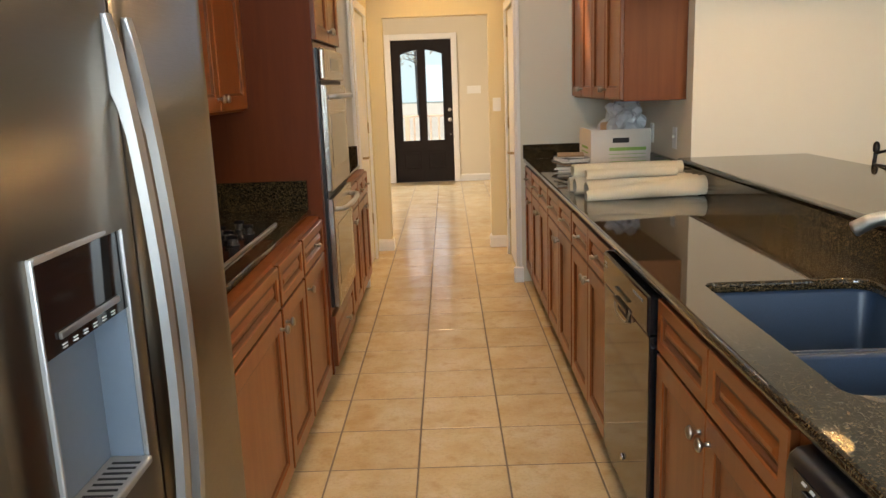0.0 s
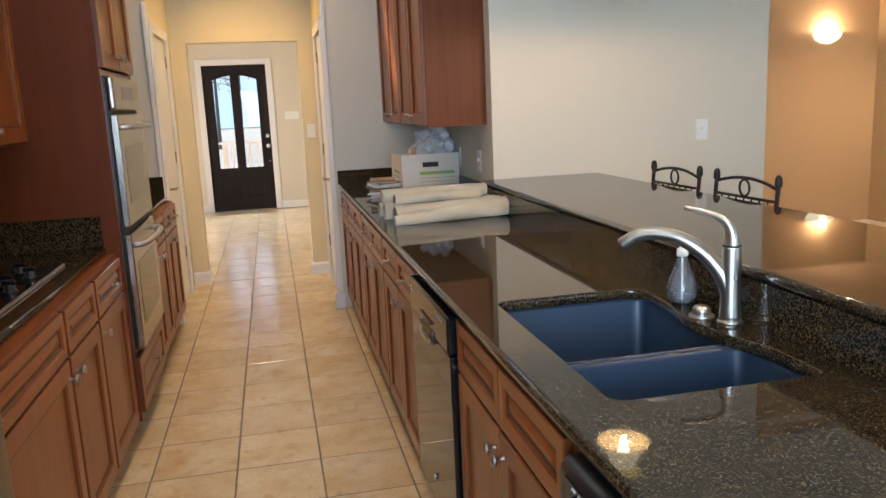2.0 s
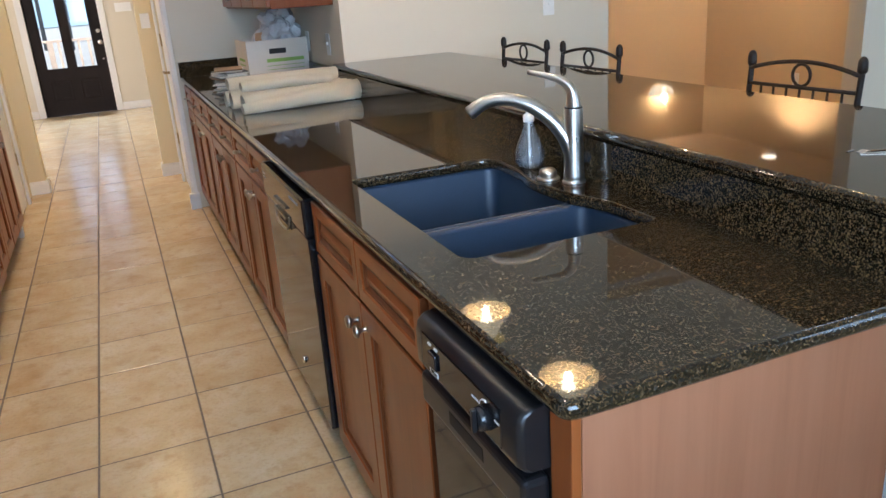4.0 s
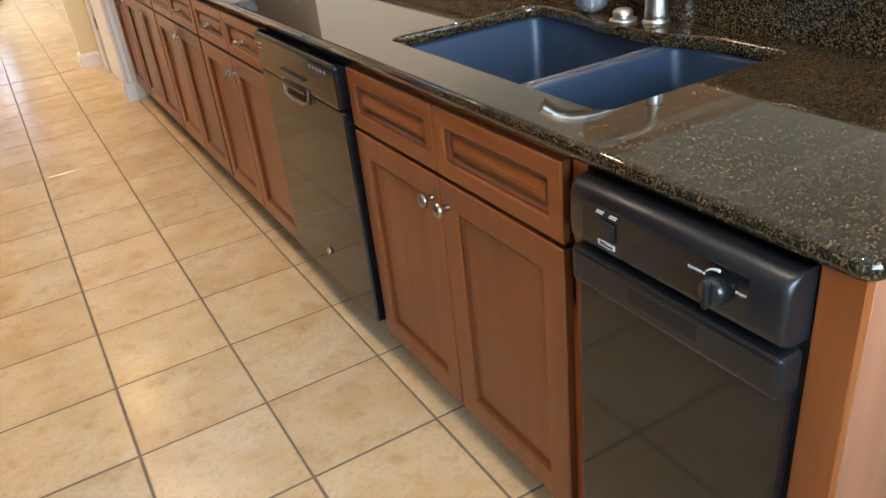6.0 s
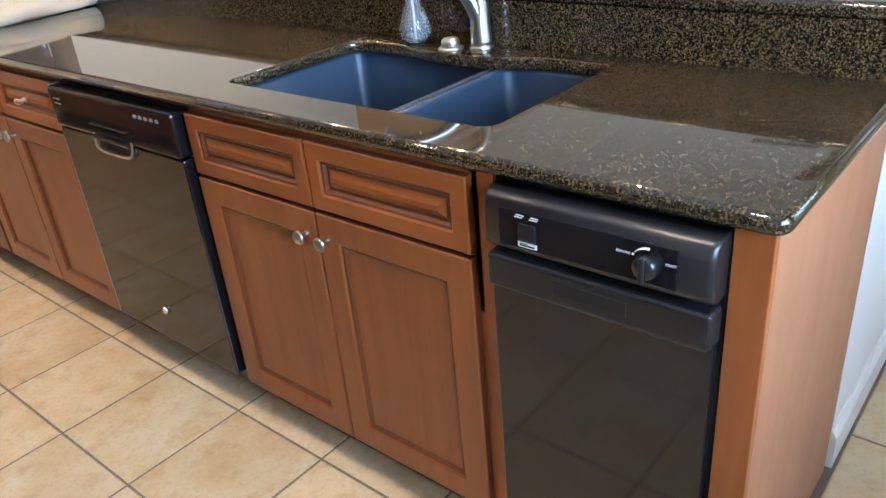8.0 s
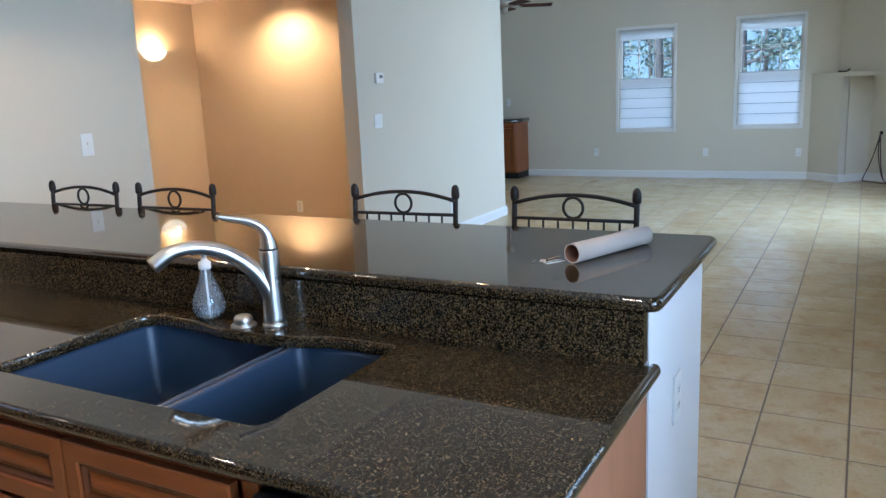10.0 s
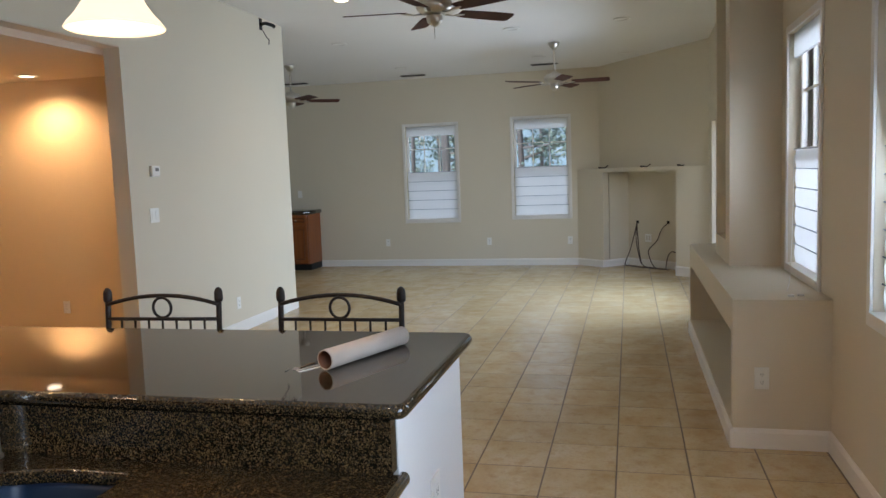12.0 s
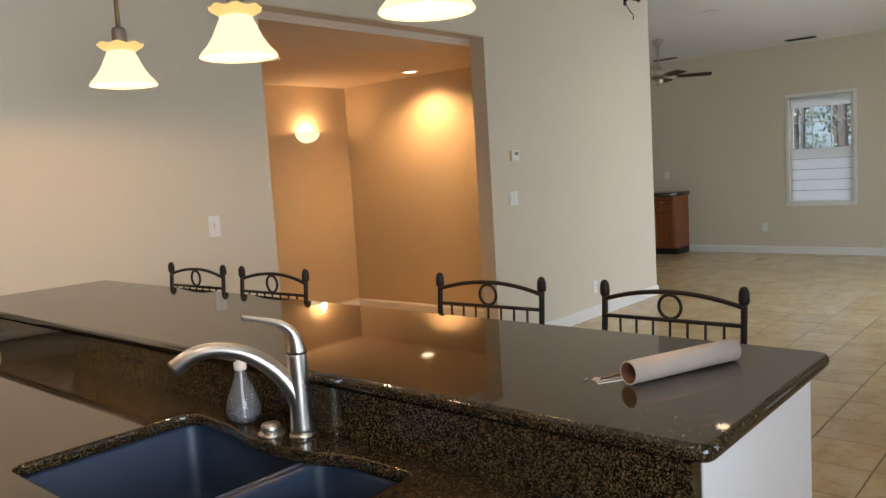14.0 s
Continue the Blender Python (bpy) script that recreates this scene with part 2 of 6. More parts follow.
def tile_mat(name, by_object):
    m, nt, b = nodes_of(name, 0.3, 0, 0.5)
    v = world_coords(nt)
    if by_object:
        rnd = nt.nodes.new("ShaderNodeObjectInfo").outputs["Random"]
    else:
        rnd = nt.nodes.new("ShaderNodeNewGeometry").outputs["Random Per Island"]
    off = nt.nodes.new("ShaderNodeVectorMath")
    off.operation = "ADD"
    cmb = nt.nodes.new("ShaderNodeCombineXYZ")
    ml = nt.nodes.new("ShaderNodeMath")
    ml.operation = "MULTIPLY"
    ml.inputs[1].default_value = 37.0
    nt.links.new(rnd, ml.inputs[0])
    nt.links.new(ml.outputs[0], cmb.inputs[2])
    nt.links.new(v, off.inputs[0])
    nt.links.new(cmb.outputs[0], off.inputs[1])
    n1 = tex_noise(nt, off.outputs[0], 4.5, 6, 0.62, 0.2)
    n2 = tex_noise(nt, off.outputs[0], 13, 5, 0.65)
    col = ramp(nt, n1, [(0.28, (0.54, 0.375, 0.18)), (0.5, (0.61, 0.47, 0.27)), (0.75, (0.66, 0.55, 0.37))])
    col = mix(nt, col, (0.44, 0.265, 0.105), ramp(nt, n2, [(0.53, (0, 0, 0)), (0.74, (0.6, 0.6, 0.6))]))
    n3 = tex_noise(nt, off.outputs[0], 70, 4, 0.7)
    col = mix(nt, col, (0.40, 0.27, 0.14), ramp(nt, n3, [(0.50, (0, 0, 0)), (0.72, (0.42, 0.42, 0.42))]))
    tone = mix(nt, (0.93, 0.92, 0.90), (1.05, 1.04, 1.03), rnd)
    nt.links.new(mix(nt, col, tone, 1.0, "MULTIPLY"), b.inputs["Base Color"])
    rough_from(nt, b, n1, 0.15, 0.26)
    bump(nt, b, n1, 0.12, 0.004)


tile_mat("tile_single", True)
tile_mat("tile_joined", False)


def glass(name, tint, gloss=0.0, milk=0.0):
    m = bpy.data.materials.new(name)
    m.use_nodes = True
    nt = m.node_tree
    nt.nodes.clear()
    out = nt.nodes.new("ShaderNodeOutputMaterial")
    tr = nt.nodes.new("ShaderNodeBsdfTransparent")
    tr.inputs[0].default_value = (*tint, 1)
    gl = nt.nodes.new("ShaderNodeBsdfGlossy")
    gl.inputs["Roughness"].default_value = gloss
    fr = nt.nodes.new("ShaderNodeFresnel")
    fr.inputs[0].default_value = 1.5
    mx = nt.nodes.new("ShaderNodeMixShader")
    nt.links.new(fr.outputs[0], mx.inputs[0])
    body = tr
    if milk:
        df = nt.nodes.new("ShaderNodeBsdfDiffuse")
        df.inputs[0].default_value = (0.88, 0.90, 0.93, 1)
        body = nt.nodes.new("ShaderNodeMixShader")
        body.inputs[0].default_value = milk
        nt.links.new(tr.outputs[0], body.inputs[1])
        nt.links.new(df.outputs[0], body.inputs[2])
    nt.links.new(body.outputs[0], mx.inputs[1])
    nt.links.new(gl.outputs[0], mx.inputs[2])
    nt.links.new(mx.outputs[0], out.inputs[0])
    MATS[name] = m


glass("window_glass", (0.94, 0.96, 0.96))
glass("clear_plastic", (0.94, 0.96, 0.97), 0.05, 0.11)
glass("plastic_film", (0.93, 0.95, 0.98), 0.15, 0.6)


def cloth_shade(name, color, through_share):
    m = bpy.data.materials.new(name)
    m.use_nodes = True
    nt = m.node_tree
    nt.nodes.clear()
    out = nt.nodes.new("ShaderNodeOutputMaterial")
    df = nt.nodes.new("ShaderNodeBsdfDiffuse")
    tl = nt.nodes.new("ShaderNodeBsdfTranslucent")
    mx = nt.nodes.new("ShaderNodeMixShader")
    mx.inputs[0].default_value = through_share
    weave = tex_noise(nt, world_coords(nt), 300, 2)
    col = mix(nt, tuple(c * 0.9 for c in color), color, weave)
    for n in (df, tl):
        nt.links.new(col, n.inputs[0])
    nt.links.new(df.outputs[0], mx.inputs[1])
    nt.links.new(tl.outputs[0], mx.inputs[2])
    nt.links.new(mx.outputs[0], out.inputs[0])
    MATS[name] = m


cloth_shade("shade_cloth", (0.92, 0.93, 0.93), 0.75)


def glow(name, color, strength):
    m, nt, b = nodes_of(name, 0.4)
    b.inputs["Base Color"].default_value = (0.15, 0.105, 0.035, 1)
    b.inputs["Emission Color"].default_value = (*color, 1)
    b.inputs["Emission Strength"].default_value = strength


glow("lamp_glass", (1.0, 0.84, 0.54), 0.8)
glow("lamp_glass_rim", (1.0, 0.76, 0.28), 0.5)
# no lamp: a far sheet that glows for the bright outdoors
glow("far_glow", (0.55, 0.78, 0.90), 0.6)
glow("bulb_glass", (1.0, 0.82, 0.5), 9.0)
glow("lamp_disc", (1.0, 0.82, 0.55), 5.0)

# ---- mesh helpers ----


def box(bm, x0, x1, y0, y1, z0, z1):
    v = [bm.verts.new(p) for p in ((x0, y0, z0), (x1, y0, z0), (x1, y1, z0), (x0, y1, z0), (x0, y0, z1), (x1, y0, z1), (x1, y1, z1), (x0, y1, z1))]
    return [bm.faces.new([v[i] for i in f]) for f in ((0, 3, 2, 1), (4, 5, 6, 7), (0, 1, 5, 4), (1, 2, 6, 5), (2, 3, 7, 6), (3, 0, 4, 7))]


def boxes(*bs, bevel=0.0, segs=2):
    bm = bmesh.new()
    for b in bs:
        box(bm, *b)
    if bevel:
        bmesh.ops.bevel(bm, geom=bm.edges[:], offset=bevel, segments=segs, affect="EDGES", profile=0.5)
    return bm


def lathe(profile, segs=24, centre=(0, 0, 0), axis="z"):
    """Turns (radius, height) pairs round an axis."""
    bm = bmesh.new()
    rings = []
    for r, h in profile:
        ring = []
        for i in range(segs):
            a = 2 * math.pi * i / segs
            p = (r * math.cos(a), r * math.sin(a), h)
            if axis == "x":
                p = (h, r * math.cos(a), r * math.sin(a))
            elif axis == "y":
                p = (r * math.sin(a), h, r * math.cos(a))
            ring.append(bm.verts.new((p[0] + centre[0], p[1] + centre[1], p[2] + centre[2])))
        rings.append(ring)
    for a, b in zip(rings, rings[1:]):
        for i in range(segs):
            bm.faces.new((a[i], a[(i + 1) % segs], b[(i + 1) % segs], b[i]))
    for ring, (r, h) in ((rings[0], profile[0]), (rings[-1], profile[-1])):
        if r > 1e-4:
            bm.faces.new(ring)
    bmesh.ops.remove_doubles(bm, verts=bm.verts[:], dist=1e-5)
    bmesh.ops.recalc_face_normals(bm, faces=bm.faces[:])
    for f in bm.faces:
        f.smooth = len(f.verts) == 4
    return bm


def tube(path, radii, segs=12, close=False, into=None, flat=1.0):
    """A round bar along a path; radii: one or one a point."""
    bm = into if into is not None else bmesh.new()
    pts = [Vector(p) for p in path]
    if not isinstance(radii, (list, tuple)):
        radii = [radii] * len(pts)
    rings = []
    side = None
    n = len(pts)
    for i, p in enumerate(pts):
        a = pts[(i - 1) % n] if close else pts[max(i - 1, 0)]
        b = pts[(i + 1) % n] if close else pts[min(i + 1, n - 1)]
        d = (b - a).normalized()
        if side is None:
            ref = Vector((0, 0, 1)) if abs(d.z) < 0.9 else Vector((1, 0, 0))
            side = d.cross(ref).normalized()
        side = (side - d * side.dot(d)).normalized()
        up = side.cross(d)
        rings.append([bm.verts.new(p + radii[i] * (math.cos(2 * math.pi * k / segs) * side + flat * math.sin(2 * math.pi * k / segs) * up)) for k in range(segs)])
    pairs = list(zip(rings, rings[1:])) + ([(rings[-1], rings[0])] if close else [])
    for a, b in pairs:
        for k in range(segs):
            f = bm.faces.new((a[k], a[(k + 1) % segs], b[(k + 1) % segs], b[k]))
            f.smooth = True
    if not close:
        bm.faces.new(rings[0][::-1])
        bm.faces.new(rings[-1])
    bmesh.ops.recalc_face_normals(bm, faces=bm.faces[:])
    return bm


def prism(poly, z0, z1):
    bm = bmesh.new()
    lo = [bm.verts.new((x, y, z0)) for x, y in poly]
    hi = [bm.verts.new((x, y, z1)) for x, y in poly]
    bm.faces.new(lo[::-1])
    bm.faces.new(hi)
    for i in range(len(poly)):
        j = (i + 1) % len(poly)
        bm.faces.new((lo[i], lo[j], hi[j], hi[i]))
    bmesh.ops.recalc_face_normals(bm, faces=bm.faces[:])
    return bm


def smooth_path(pts, steps=8):
    """A Catmull-Rom line through the points."""
    p = [Vector(a) for a in pts]
    p = [2 * p[0] - p[1]] + p + [2 * p[-1] - p[-2]]
    out = []
    for i in range(1, len(p) - 2):
        for k in range(steps):
            t = k / steps
            a, b, c, d = p[i - 1], p[i], p[i + 1], p[i + 2]
            out.append(0.5 * (2 * b + (c - a) * t + (2 * a - 5 * b + 4 * c - d) * t * t + (3 * b - a - 3 * c + d) * t ** 3))
    out.append(p[-2])
    return out


def mesh_of(name, bm, material):
    me = bpy.data.meshes.new(name)
    bm.to_mesh(me)
    bm.free()
    me.materials.append(MATS[material])
    if any(p.material_index == 1 for p in me.polygons):
        me.materials.append(MATS["cherry_glaze"])
    return me


def thing(name, label, category, place=(0, 0, 0), group="", kind=""):
    """An empty at a thing's base; its parts are built in its own space."""
    ob = new(name)
    ob.matrix_world = Matrix.Translation(place)
    return tagged(ob, label, category, group, kind)


def kid(name, bm, material, parent, label=""):
    """A part built in its thing's own space."""
    ob = new(name, mesh_of(name, bm, material))
    ob.parent = parent
    if label:
        tagged(ob, label)
    return ob


def lettering(words, size, y, z, x):
    """Raised letters on a face that looks towards -x, reading towards -y."""
    c = bpy.data.curves.new("letters", "FONT")
    c.body, c.size, c.extrude = words, size, 0.0002
    ob = bpy.data.objects.new("letters", c)
    me = bpy.data.meshes.new_from_object(ob)
    bm = bmesh.new()
    bm.from_mesh(me)
    bm.transform(Matrix(((0, 0, -1, x), (-1, 0, 0, y), (0, 1, 0, z), (0, 0, 0, 1))))
    bpy.data.objects.remove(ob)
    bpy.data.curves.remove(c)
    bpy.data.meshes.remove(me)
    return bm


def single(name, bm, material, label, category="", kind="", group=""):
    ob = new(name, mesh_of(name, bm, material))
    return tagged(ob, label, category, group, kind)


def structure(name, bm, material, label=""):
    return single(name, bm, material, label, "", "structure")

# ---- the setting ----
TOP = 3.20


def wall_boxes(a0, a1, z1, holes):
    """Splits a wall's face a0..a1 by 0..z1 round its openings (a, b, low, high)."""
    out, cuts = [], sorted(set([a0, a1] + [h for o in holes for h in o[:2]]))
    for a, b in zip(cuts, cuts[1:]):
        spans = sorted((o[2], o[3]) for o in holes if o[0] <= a + 1e-6 and o[1] >= b - 1e-6)
        z = 0.0
        for lo, hi in spans:
            if lo > z:
                out.append((a, b, z, lo))
            z = hi
        if z < z1:
            out.append((a, b, z, z1))
    return out


def wall_along_x(name, x0, x1, y0, y1, material, holes=(), z1=TOP, label=""):
    return structure(name, boxes(*[(a, b, y0, y1, lo, hi) for a, b, lo, hi in wall_boxes(x0, x1, z1, holes)]), material, label)


def wall_along_y(name, y0, y1, x0, x1, material, holes=(), z1=TOP, label=""):
    return structure(name, boxes(*[(x0, x1, a, b, lo, hi) for a, b, lo, hi in wall_boxes(y0, y1, z1, holes)]), material, label)


W = "wall_beige"
EAST = 11.384
EAST_WINDOWS = ((4.615, 5.425, 0.725, 2.19), (2.895, 3.72, 0.75, 2.22))
SOUTH_WINDOWS = ((-0.95, 0.55, 1.0, 2.1), (2.25, 3.13, 0.82, 2.14), (4.06, 4.90, 0.81, 2.25), (7.30, 9.54, 0.49, 1.97))
wall_along_x("wall_south", -1.64, 10.0, 0.89, 1.04, W, SOUTH_WINDOWS, label="beige painted wall with the daylight windows")
wall_along_y("wall_west", 1.04, 7.34, -1.64, -1.50, W, label="beige painted wall behind the cooktop cabinets")
wall_along_x("wall_kitchen_end_left", -1.64, -0.845, 7.34, 7.46, W, label="beige wall beside the oven cabinet")
wall_along_x("wall_kitchen_end_right", 0.323, 1.05, 7.34, 7.46, W, label="beige wall at the end of the long counter")
wall_along_y("wall_counter", 5.84, 7.46, 1.05, 1.19, W, label="beige wall behind the wall cabinet")
wall_along_x("wall_bar_end", 1.05, 2.675, 5.70, 5.84, W, label="cream painted wall that the raised bar meets")
wall_along_x("wall_hall_side", 2.675, 7.65, 5.70, 5.84, W, ((2.675, 4.79, 0.0, 2.50),), label="cream painted wall with a square opening to the hall")
wall_along_y("wall_hall_left", 5.84, 8.54, 2.535, 2.675, "wall_lamplit_hall", label="hall wall", z1=2.6)
wall_along_x("wall_hall_back", 2.675, 5.77, 8.40, 8.54, "wall_lamplit_hall", label="hall wall with a sconce", z1=2.6)
wall_along_y("wall_hall_right", 5.84, 8.54, 5.77, 5.91, "wall_lamplit_hall", label="hall wall washed by a downlight", z1=2.6)
wall_along_y("wall_family_west", 5.84, 9.0, 7.51, 7.65, W, label="beige wall of the family room")
wall_along_x("wall_family_north", 7.51, EAST + 0.14, 9.0, 9.14, W, label="beige wall of the family room")
wall_along_y("wall_east", 2.2, 9.0, EAST, EAST + 0.14, W, EAST_WINDOWS, label="beige far wall with two windows")
structure("wall_corner", prism([(EAST, 2.44), (9.90, 1.04), (10.0, 0.94), (EAST + 0.10, 2.34)], 1.436, TOP), W, "slanting beige corner wall above the niche")
structure("wall_corner_back", boxes((EAST, EAST + 0.14, 0.9, 2.2, 0, TOP), (10.0, EAST + 0.14, 0.75, 0.9, 0, TOP)), W, "beige wall closing the corner")
wall_along_y("wall_passage_left", 7.46, 8.63, -0.985, -0.845, "wall_lamplit_passage", ((7.52, 8.30, 0.0, 2.04),), label="passage wall with a white door")
wall_along_y("wall_passage_right", 7.46, 8.63, 0.323, 0.463, "wall_lamplit_passage", ((7.52, 8.30, 0.0, 2.04),), label="passage wall with a white door")
wall_along_x("wall_passage_end", -3.0, 2.34, 8.63, 8.75, "wall_lamplit_passage", ((-0.72, 0.19, 0.0, 2.04),), label="wall with lamplight yellow in its paint and a square opening to the foyer")
wall_along_x("wall_front", -3.14, 2.34, 13.68, 13.82, W, ((-1.0, -0.09, 0.0, 2.14),), label="cream wall round the front door")
# the opening in the left wall is made up for the foyer fill lamp
wall_along_y("wall_foyer_left", 8.63, 13.68, -3.14, -3.0, W, ((10.7, 12.1, 0.8, 2.2),), label="cream foyer wall")
wall_along_y("wall_foyer_right", 8.75, 13.68, 2.2, 2.34, W, label="cream foyer wall")
structure("ceiling", boxes((-1.64, 7.5, 0.89, 5.84, 3.13, 3.25), (-1.64, 1.19, 5.84, 7.46, 3.13, 3.25)), "ceiling_white", "white painted ceiling")
bm = bmesh.new()
va = [bm.verts.new(p) for p in ((7.5, 0.75, 3.13), (11.6, 0.75, 2.9136), (11.6, 9.14, 2.9136), (7.5, 9.14, 3.13))]
vb = [bm.verts.new((v.co.x, v.co.y, v.co.z + 0.12)) for v in va]
bm.faces.new(va[::-1]); bm.faces.new(vb)
for i in range(4):
    bm.faces.new((va[i], va[(i + 1) % 4], vb[(i + 1) % 4], vb[i]))
bmesh.ops.recalc_face_normals(bm, faces=bm.faces[:])
structure("ceiling_family", bm, "ceiling_white", "white gently sloping ceiling of the family room")
# thin added lining; its tan stands for the shade on the soffit
structure("ceiling_hall_soffit", boxes((2.676, 4.789, 5.703, 5.839, 2.490, 2.4985)), "ceiling_tan", "added tan lining that darkens the hall opening's soffit like shade")
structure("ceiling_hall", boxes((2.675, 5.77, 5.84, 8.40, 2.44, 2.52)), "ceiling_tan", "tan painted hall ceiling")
structure("ceiling_passage", boxes((-0.845, 0.323, 7.46, 8.63, 2.74, 2.82)), "ceiling_white", "white passage ceiling")
structure("ceiling_foyer", boxes((-3.0, 2.2, 8.75, 13.68, 2.74, 2.82)), "ceiling_white", "white foyer ceiling")
floor = structure("floor", boxes((-3.1, 11.45, 0.8, 13.75, -0.05, -0.0018)), "grout", "tan grout bed under cream ceramic floor tiles")

# ---- baseboards ----


def baseboard_bm(x0, y0, x1, y1, h=0.105, t=0.016):
    """A board along a line; it stands to the left of the way from start to end."""
    d = Vector((x1 - x0, y1 - y0, 0))
    n = Vector((-d.y, d.x, 0)).normalized()
    prof = ((0, 0), (t, 0), (t, h - 0.02), (t * 0.55, h - 0.006), (t * 0.3, h), (0, h))
    b = bmesh.new()
    ends = [[b.verts.new(Vector((x, y, z)) + n * o) for o, z in prof] for x, y in ((x0, y0), (x1, y1))]
    for i in range(len(prof)):
        j = (i + 1) % len(prof)
        b.faces.new((ends[0][i], ends[0][j], ends[1][j], ends[1][i]))
    b.faces.new(ends[0]); b.faces.new(ends[1][::-1])
    bmesh.ops.recalc_face_normals(b, faces=b.faces[:])
    return b


for x0, y0, x1, y1 in ((7.665, 5.70, 4.79, 5.70), (EAST, 2.77, EAST, 9.0), (7.65, 9.0, 7.65, 5.70), (-1.5, 1.04, 3.77, 1.04), (6.65, 1.04, 9.80, 1.04),
                       (5.77, 5.84, 5.77, 8.40), (5.77, 8.40, 2.675, 8.40), (2.675, 5.70, 1.66, 5.70), (-0.09 + 0.09, 13.68, -0.09, 13.68), (2.2, 13.68, 0.0, 13.68), (-1.09, 13.68, -3.0, 13.68),
                       (0.323, 8.63, 0.175, 8.63), (-0.705, 8.63, -0.845, 8.63), (0.19, 8.63, 0.19, 8.75), (-0.72, 8.75, -0.72, 8.63), (2.2, 8.75, 2.2, 13.68)):
    if abs(x1 - x0) + abs(y1 - y0) > 0.1:
        structure("baseboard", baseboard_bm(x0, y0, x1, y1), "trim_white", "white painted baseboard")

# ---- cabinet fronts ----


def front(a0, a1, z0, z1, x, s, w=0.055, t=0.02, raised=False):
    """A framed door or drawer front across y = a0..a1 whose back lies on x; it faces s along x."""
    bm = bmesh.new()
    rings = [(0.0, 0.0), (0.0, t - 0.003), (0.003, t), (w, t), (w + 0.004, t - 0.004), (w + 0.009, t - 0.005), (w + 0.014, t - 0.011)]
    if raised:
        rings += [(w + 0.02, t - 0.011), (w + 0.034, t - 0.003)]
    loops = []
    for inset, d in rings:
        xx = x + s * d
        loops.append([bm.verts.new((xx, a, z)) for a, z in ((a0 + inset, z0 + inset), (a1 - inset, z0 + inset), (a1 - inset, z1 - inset), (a0 + inset, z1 - inset))])
    for k, (p, q) in enumerate(zip(loops, loops[1:])):
        for i in range(4):
            f = bm.faces.new((p[i], p[(i + 1) % 4], q[(i + 1) % 4], q[i]))
            f.material_index = 1 if k in (4, 5, 6) or k == 0 else 0
    bm.faces.new(loops[0]); bm.faces.new(loops[-1])
    bmesh.ops.recalc_face_normals(bm, faces=bm.faces[:])
    return bm


def knob_bm(x, y, z, s):
    prof = [(0.0001, 0.0), (0.008, 0.0), (0.006, 0.004), (0.005, 0.014), (0.009, 0.018), (0.0155, 0.022), (0.0165, 0.026), (0.013, 0.031), (0.0001, 0.033)]
    return lathe([(r, s * h) for r, h in prof], 14, (x, y, z), "x")


def pull_bm(x, y, z, s):
    """A small cup-shaped pull on a stem, wider than high."""
    bm = lathe([(0.0001, 0), (0.009, 0), (0.0065, s * 0.005), (0.0055, s * 0.016), (0.0001, s * 0.016)], 12, (x, y, z), "x")
    tube([(x + s * 0.019, y - 0.024, z), (x + s * 0.022, y - 0.012, z), (x + s * 0.024, y, z), (x + s * 0.022, y + 0.012, z), (x + s * 0.019, y + 0.024, z)],
         [0.004, 0.0075, 0.0085, 0.0075, 0.004], 10, into=bm)
    return bm


def base_cabinet(name, y0, y1, x, s, depth, splits, label, group="", drawers=True, knobs_at=None, false=False, low=0.882):
    """A base unit whose face is at x, facing s; splits: the share of the width where one front ends."""
    th = thing(name, label, "cabinet", (x, y0, 0), group)
    w = y1 - y0
    back = -s * depth
    lo, hi = min(0, back), max(0, back)
    body = [(lo, hi, 0.001, w - 0.001, 0.10, low)]
    if low < 0.88:
        f0, f1 = sorted((0, -s * 0.03))
        body += [(f0, f1, 0.001, w - 0.001, low, 0.882), (lo, hi, 0.001, 0.016, low, 0.882), (lo, hi, w - 0.016, w - 0.001, low, 0.882)]
    kid("carcass", boxes(*body), "cherry_v", th)
    tk = (-s * 0.06, back)
    # the shade under the cabinet is put into the toe kick's colour
    kid("toe_kick", boxes((min(tk), max(tk), 0.001, w - 0.001, 0.0, 0.099)), "shadow_black", th, "recessed toe kick, its shade painted near-black")
    edges = [0.0] + list(splits) + [1.0]
    n = len(edges) - 1
    for i in range(n):
        a, b = edges[i] * w + 0.012, edges[i + 1] * w - 0.012
        if i > 0:
            a = edges[i] * w + 0.002
        if i < n - 1:
            b = edges[i + 1] * w - 0.002
        if drawers:
            d = kid("drawer_front", front(a, b, 0.722, 0.868, 0, s, 0.034, 0.02, True), "cherry_y", th)
            if not false:
                kid("knob", pull_bm(s * 0.02, (a + b) / 2, 0.795, s), "pewter", d, "pewter drawer pull")
        dz = 0.712 if drawers else 0.868
        d = kid("door", front(a, b, 0.112, dz, 0, s, 0.058), "cherry_v", th)
        left = (i % 2 == 0) if n > 1 else False
        ky = b - 0.03 if left else a + 0.03
        if knobs_at is not None:
            ky = knobs_at
        kid("knob", knob_bm(s * 0.02, ky, dz - 0.055, s), "pewter", d, "pewter door knob")
    return th


